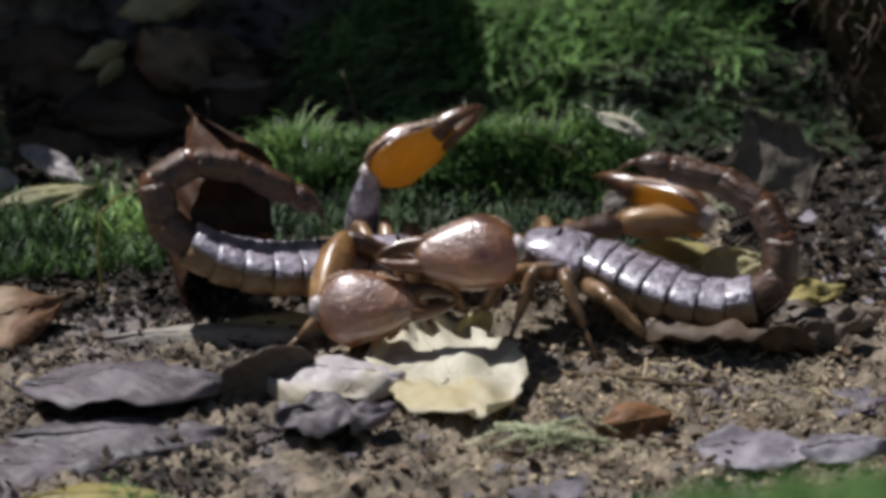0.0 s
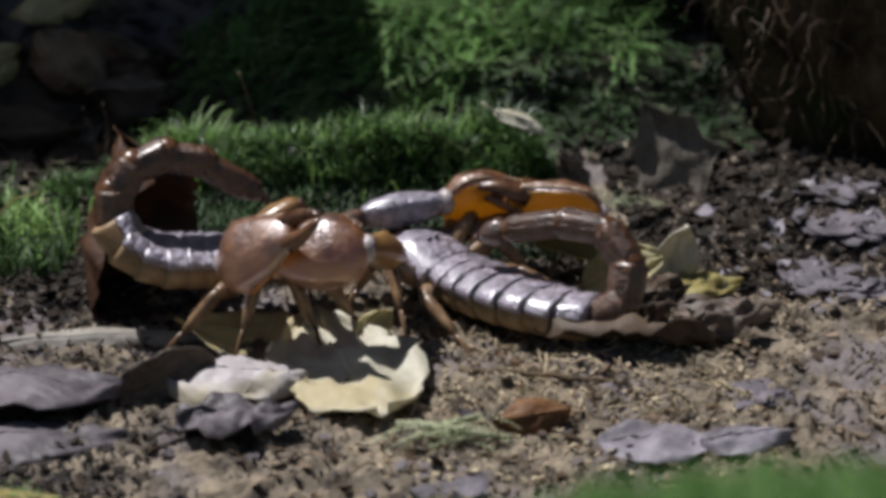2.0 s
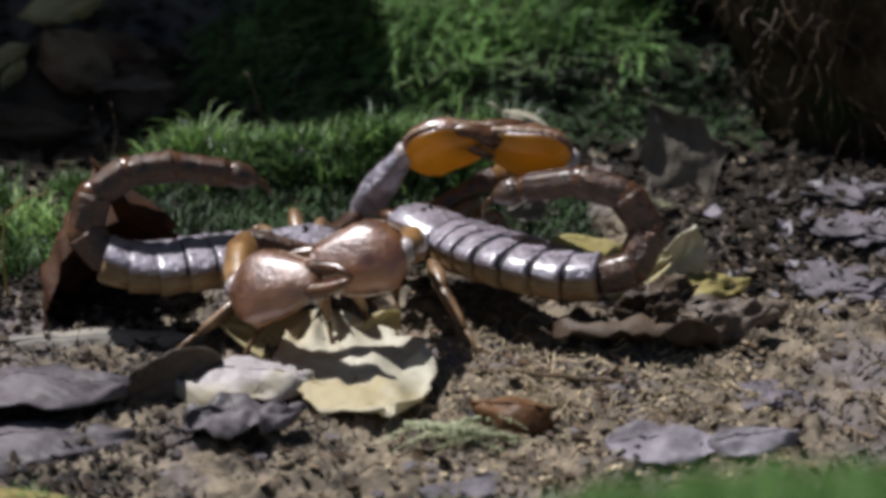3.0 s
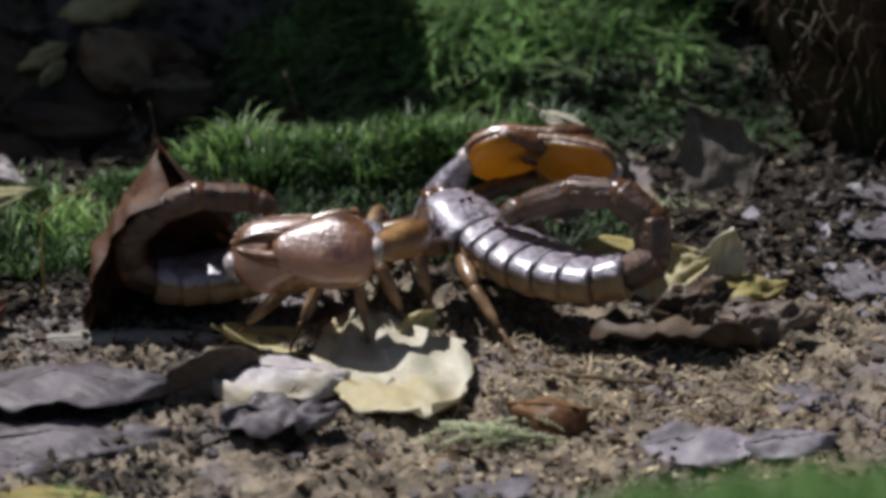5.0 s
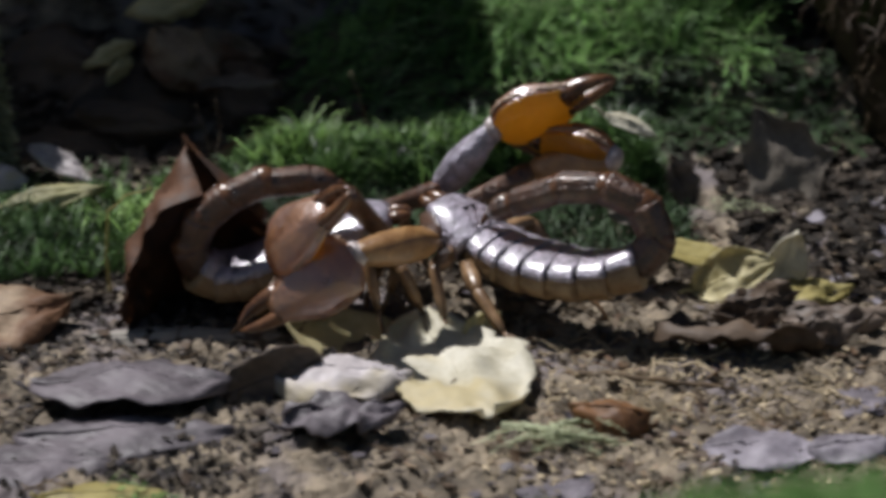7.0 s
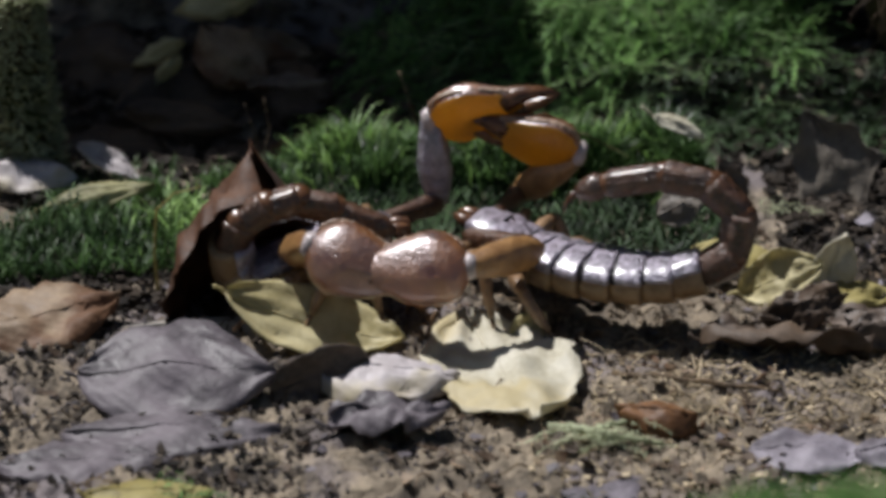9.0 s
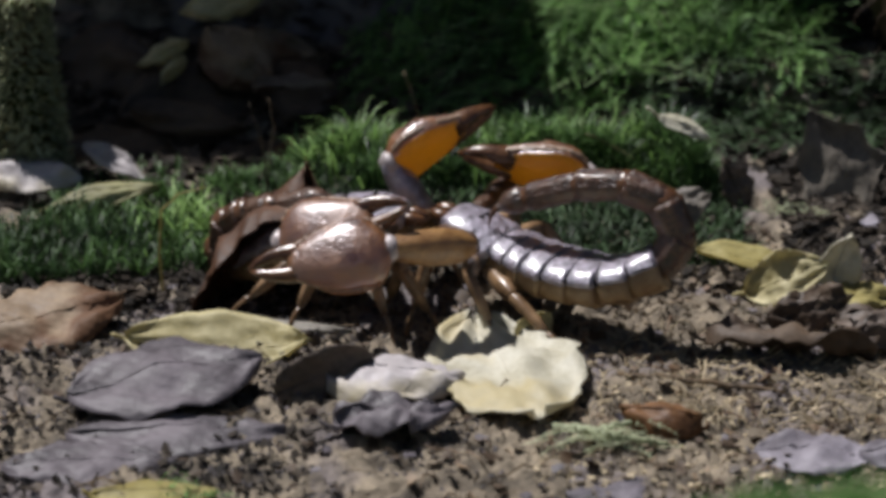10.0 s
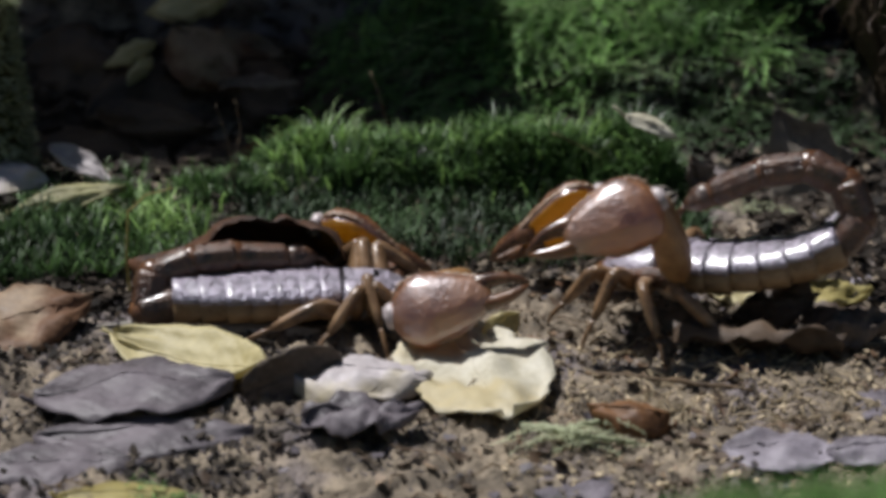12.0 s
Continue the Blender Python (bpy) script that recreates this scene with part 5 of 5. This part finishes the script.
    left_one.hold(11.5, [(-27.5, 6.0, 5.0), (-36.7, 5.0, 4.1), (-48.8, 3.0, 2.0), (-59.7, 0.0, 0.3), (-63.7, 0.0, 2.5), (-61.7, 2.0, 9.3), (-54.8, 4.0, 11.9), (-46.8, 6.0, 11.3), (-42.0, 8.0, 8.4)],
        far=[(-34.5, 26.0, 9.1), (-12.7, 26.0, 1.8), (-34.7, 30.4, 7.7)], near=[(-30.1, -14.0, 15.7), (-12.2, -24.9, 8.8), (-21.2, -10.4, 12.3)])
    left_one.hold(12, [(-20.1, 6.0, 4.0), (-31.3, 5.0, 2.0), (-47.6, 3.0, 0.4), (-65.6, 0.0, -0.3), (-70.1, 0.0, 2.4), (-68.7, 2.0, 7.1), (-61.7, 4.0, 11.3), (-52.7, 6.0, 12.1), (-43.7, 8.0, 11.1)],
        far=[(-38.0, 26.0, 11.0), (-15.7, 26.0, 0.9), (-32.9, 30.4, 8.1)], near=[(-21.6, -14.0, 8.5), (-0.7, -14.0, 14.5), (-11.1, -5.0, 11.5)])
    right_one.hold(0, [(6.2, 8.0, 14.3), (16.4, 6.0, 11.9), (31.3, 0.0, 7.8), (45.1, -3.0, 6.4), (51.5, -2.0, 10.9), (51.4, 0.0, 18.6), (47.0, 4.0, 24.6), (39.3, 8.0, 27.4), (26.2, 8.0, 29.5)],
        far=[(43.3, 20.0, 15.3), (25.6, 32.0, 18.8), (28.5, 28.4, 15.3)], near=[(4.5, -12.0, 20.5), (-18.3, -14.0, 19.5), (-6.9, -4.0, 20.0)])
    right_one.hold(0.2, [(11.6, 8.0, 15.2), (21.8, 6.0, 12.8), (36.7, 1.0, 8.3), (50.6, -2.0, 6.9), (56.9, -1.0, 11.3), (56.8, 1.0, 19.1), (52.3, 4.0, 25.4), (44.5, 7.0, 28.6), (31.5, 8.0, 30.3)],
        far=[(26.4, 21.0, 21.7), (2.0, 22.0, 15.7), (22.8, 28.9, 19.0)], near=[(12.6, -12.0, 19.5), (-10.2, -14.0, 18.0), (1.2, -4.0, 18.8)])
    right_one.hold(0.5, [(23.4, 8.0, 11.9), (33.5, 5.0, 8.6), (48.5, 2.0, 9.0), (62.3, 0.0, 11.2), (70.7, 0.0, 16.5), (72.7, 2.0, 24.3), (68.2, 4.0, 28.9), (56.3, 6.0, 30.7), (42.5, 8.0, 26.8)],
        far=[(29.8, 22.0, 20.1), (3.2, 22.0, 14.3), (30.4, 29.3, 16.4)], near=[(29.2, -12.0, 16.1), (7.7, -14.0, 10.3), (18.4, -4.0, 13.2)])
    right_one.hold(1, [(18.9, 8.0, 14.0), (29.0, 6.0, 10.9), (45.0, 2.0, 9.4), (62.9, 0.0, 11.0), (70.4, 0.0, 15.2), (72.4, 2.0, 22.0), (66.9, 4.0, 28.2), (56.0, 6.0, 29.1), (42.2, 8.0, 25.6)],
        far=[(31.9, 20.0, 22.3), (4.8, 20.0, 16.0), (29.1, 28.4, 18.6)], near=[(23.9, -12.0, 12.4), (0.4, -16.0, 10.6), (12.2, -5.0, 11.5)])
    right_one.hold(1.5, [(8.7, 8.0, 10.4), (19.9, 6.0, 6.6), (34.8, 0.0, 6.0), (51.6, -3.0, 6.9), (59.6, -2.0, 11.8), (60.7, 0.0, 18.6), (54.7, 2.0, 23.2), (41.9, 4.0, 22.7), (31.1, 8.0, 17.1)],
        far=[(28.8, 20.0, 19.0), (0.6, 20.0, 7.7), (22.6, 28.4, 15.1)], near=[(6.3, -14.0, 14.9), (-17.1, -14.0, 9.5), (-5.4, -5.0, 12.2)])
    right_one.hold(2, [(3.1, 20.0, 10.7), (11.3, 12.0, 5.8), (23.1, 0.0, 4.8), (37.4, -10.0, 4.4), (42.4, -8.0, 9.9), (41.5, -5.0, 18.3), (35.9, 0.0, 20.3), (26.2, 4.0, 18.9), (16.3, 8.0, 14.9)],
        far=[(42.2, 24.0, 13.4), (20.0, 24.0, 19.1), (26.3, 35.9, 12.4)], near=[(-3.9, -14.0, 20.9), (-28.0, -14.0, 20.1), (10.2, -8.1, 16.1)])
    right_one.hold(2.5, [(1.8, 24.0, 17.1), (10.0, 16.0, 9.9), (19.8, 2.0, 7.4), (33.2, -10.0, 6.6), (40.1, -8.0, 11.0), (40.2, -5.0, 20.4), (33.5, 0.0, 25.0), (23.8, 4.0, 25.9), (12.9, 8.0, 18.2)],
        far=[(38.0, 24.0, 21.2), (15.4, 24.0, 26.9), (23.5, 37.9, 19.3)], near=[(-5.1, -14.0, 24.0), (-29.1, -14.0, 25.2), (9.0, -6.1, 20.7)])
    right_one.hold(3, [(0.6, 22.0, 14.5), (9.9, 14.0, 11.8), (21.7, 2.0, 11.7), (37.2, -6.0, 11.4), (44.3, -4.0, 14.9), (44.3, -2.0, 22.6), (37.3, 0.0, 27.7), (26.7, 4.0, 27.5), (13.8, 8.0, 20.9)],
        far=[(32.1, 24.0, 24.1), (8.0, 24.0, 30.3), (20.0, 36.9, 19.8)], near=[(1.5, -14.0, 20.4), (-21.7, -14.0, 17.0), (11.8, -7.1, 18.0)])
    right_one.hold(5, [(1.1, 20.0, 18.6), (8.2, 12.0, 13.7), (19.2, 2.0, 10.9), (33.7, -6.0, 11.7), (39.7, -4.0, 16.3), (37.6, -2.0, 24.0), (30.8, 0.0, 27.0), (21.0, 4.0, 25.1), (12.2, 8.0, 18.4)],
        far=[(33.0, 24.0, 21.6), (11.5, 24.0, 29.3), (20.6, 35.9, 20.4)], near=[(-10.2, -14.0, 20.5), (-32.8, -14.0, 21.6), (6.0, -8.1, 19.9)])
    right_one.hold(5.5, [(4.8, 16.0, 19.0), (12.0, 10.0, 13.5), (24.9, 2.0, 11.0), (39.5, -4.0, 11.6), (46.9, -3.0, 17.1), (45.2, -2.0, 25.1), (37.4, 0.0, 27.6), (27.7, 4.0, 25.7), (18.0, 8.0, 19.0)],
        far=[(35.2, 24.0, 22.8), (12.2, 24.0, 28.3), (23.6, 34.1, 21.2)], near=[(9.4, -14.0, 19.0), (-12.9, -14.0, 15.9), (17.7, -9.9, 19.3)])
    right_one.hold(6, [(1.1, 16.0, 19.5), (9.3, 10.0, 13.5), (21.3, 2.0, 11.0), (35.9, -4.0, 11.2), (43.8, -3.0, 16.1), (42.7, -2.0, 23.1), (35.8, 0.0, 26.6), (26.1, 4.0, 25.2), (17.4, 8.0, 18.5)],
        far=[(35.6, 24.0, 22.9), (13.6, 24.0, 29.4), (22.0, 34.0, 21.5)], near=[(-6.2, -14.0, 17.5), (-29.0, -14.0, 14.9), (8.1, -9.9, 18.7)])
    right_one.hold(6.5, [(-1.2, 16.0, 21.1), (7.0, 10.0, 13.5), (19.0, 2.0, 11.0), (34.7, -4.0, 10.6), (42.0, -3.0, 16.1), (40.9, -2.0, 23.1), (32.5, 0.0, 26.4), (22.8, 4.0, 24.2), (14.0, 8.0, 16.9)],
        far=[(34.3, 24.0, 21.8), (14.3, 24.0, 30.5), (20.1, 34.0, 21.6)], near=[(-10.8, -14.0, 19.5), (-34.0, -14.0, 22.1), (4.6, -9.9, 20.5)])
    right_one.hold(6.7, [(-2.1, 16.0, 21.1), (6.1, 10.0, 13.5), (18.1, 2.0, 11.0), (33.8, -4.0, 10.7), (41.2, -3.0, 16.1), (40.0, -2.0, 23.1), (31.7, 0.0, 26.4), (22.0, 4.0, 24.2), (13.1, 8.0, 16.9)],
        far=[(21.8, 24.0, 25.6), (0.4, 24.0, 33.2), (13.5, 34.0, 23.5)], near=[(-13.6, -14.0, 20.0), (-35.9, -14.0, 16.9), (2.8, -9.9, 20.7)])
    right_one.hold(7, [(-10.7, 16.0, 18.9), (-3.3, 10.0, 13.5), (7.8, 2.0, 11.1), (22.6, -4.0, 12.4), (29.0, -3.0, 17.4), (26.3, -2.0, 25.4), (17.5, 0.0, 28.3), (7.7, 4.0, 25.8), (-1.3, 8.0, 19.6)],
        far=[(21.0, 24.0, 25.2), (0.6, 34.9, 26.3), (8.7, 34.0, 22.4)], near=[(-24.4, -14.0, 19.9), (-43.0, -16.0, 8.0), (-7.0, -9.9, 19.7)])
    right_one.hold(7.5, [(-17.1, 14.0, 18.5), (-7.7, 10.0, 14.6), (2.5, 2.0, 12.3), (17.3, -4.0, 13.1), (22.7, -3.0, 18.7), (20.5, -2.0, 26.6), (12.1, 0.0, 29.0), (1.3, 4.0, 26.4), (-8.7, 8.0, 19.0)],
        far=[(4.5, 26.0, 21.3), (-12.7, 38.0, 21.0), (-2.6, 34.2, 20.3)], near=[(-26.6, -14.0, 21.8), (-51.0, -14.0, 17.3), (-11.2, -10.8, 20.6)])
    right_one.hold(9.5, [(-12.1, 12.0, 17.1), (-3.8, 8.0, 12.1), (10.4, 2.0, 10.2), (29.3, 0.0, 10.8), (37.0, -0.0, 16.7), (36.9, 2.0, 23.4), (30.9, 4.0, 28.4), (19.0, 6.0, 28.6), (7.2, 8.0, 24.1)],
        far=[(6.3, 26.0, 26.3), (-15.7, 26.0, 33.1), (-2.0, 26.0, 19.0)], near=[(-10.8, -14.0, 16.9), (-33.7, -14.0, 17.1), (-0.8, -11.8, 17.3)])
    right_one.hold(10, [(-18.1, 14.0, 17.4), (-9.8, 10.0, 12.5), (2.6, 2.0, 10.2), (15.4, -4.0, 11.6), (22.7, -3.0, 16.7), (22.0, -2.0, 24.7), (14.1, 0.0, 28.6), (3.3, 4.0, 27.1), (-9.8, 8.0, 20.7)],
        far=[(6.6, 26.0, 21.2), (-16.6, 26.0, 25.3), (-2.2, 34.2, 19.7)], near=[(-27.6, -14.0, 20.9), (-50.8, -16.0, 17.6), (-12.2, -10.8, 19.5)])
    right_one.hold(10.5, [(-0.9, 10.0, 14.8), (9.3, 6.0, 12.1), (22.3, 2.0, 10.5), (37.1, 0.0, 13.7), (42.2, 0.0, 20.1), (41.1, 2.0, 26.7), (34.7, 4.0, 30.7), (23.9, 6.0, 30.9), (14.1, 8.0, 23.8)],
        far=[(11.5, 24.0, 21.3), (-14.6, 24.0, 9.5), (9.0, 31.2, 18.5)], near=[(-4.3, -12.0, 24.6), (-18.7, -24.0, 16.6), (8.2, -11.8, 20.2)])
    right_one.hold(11, [(-4.1, 10.0, 12.5), (6.1, 6.0, 13.0), (20.1, 2.0, 11.4), (39.0, 0.0, 12.4), (44.7, 0.0, 17.8), (43.6, 2.0, 24.4), (36.7, 4.0, 28.9), (24.9, 6.0, 28.1), (15.1, 8.0, 18.8)],
        far=[(10.8, 24.0, 19.6), (-8.4, 24.0, 2.8), (7.1, 31.2, 16.8)], near=[(-5.8, -12.0, 21.5), (-12.3, -24.0, 11.6), (5.8, -11.8, 17.7)])
    right_one.hold(11.5, [(-4.1, 10.0, 12.5), (6.1, 6.0, 13.0), (20.1, 2.0, 11.4), (39.0, 0.0, 12.4), (44.7, 0.0, 17.8), (43.6, 2.0, 24.4), (36.7, 4.0, 28.9), (24.9, 6.0, 28.1), (15.1, 8.0, 18.8)],
        far=[(11.4, 24.0, 18.5), (-8.5, 24.0, 5.7), (7.4, 31.2, 16.2)], near=[(-5.8, -12.0, 21.5), (-12.3, -24.0, 10.5), (5.8, -11.8, 17.7)])
    right_one.hold(12, [(16.7, 10.0, 9.5), (24.6, 6.0, 11.6), (37.4, 2.0, 12.1), (55.0, 0.0, 15.8), (60.6, 0.0, 21.1), (58.5, 2.0, 27.7), (51.7, 4.0, 31.5), (42.0, 6.0, 28.8), (30.4, 8.0, 21.7)],
        far=[(15.3, 24.0, 18.2), (-7.1, 24.0, 4.0), (19.6, 31.2, 14.7)], near=[(23.9, -8.0, 28.1), (-1.7, -14.0, 19.2), (30.9, -9.8, 19.7)])
    left_one.perform()
    right_one.perform()


motions()
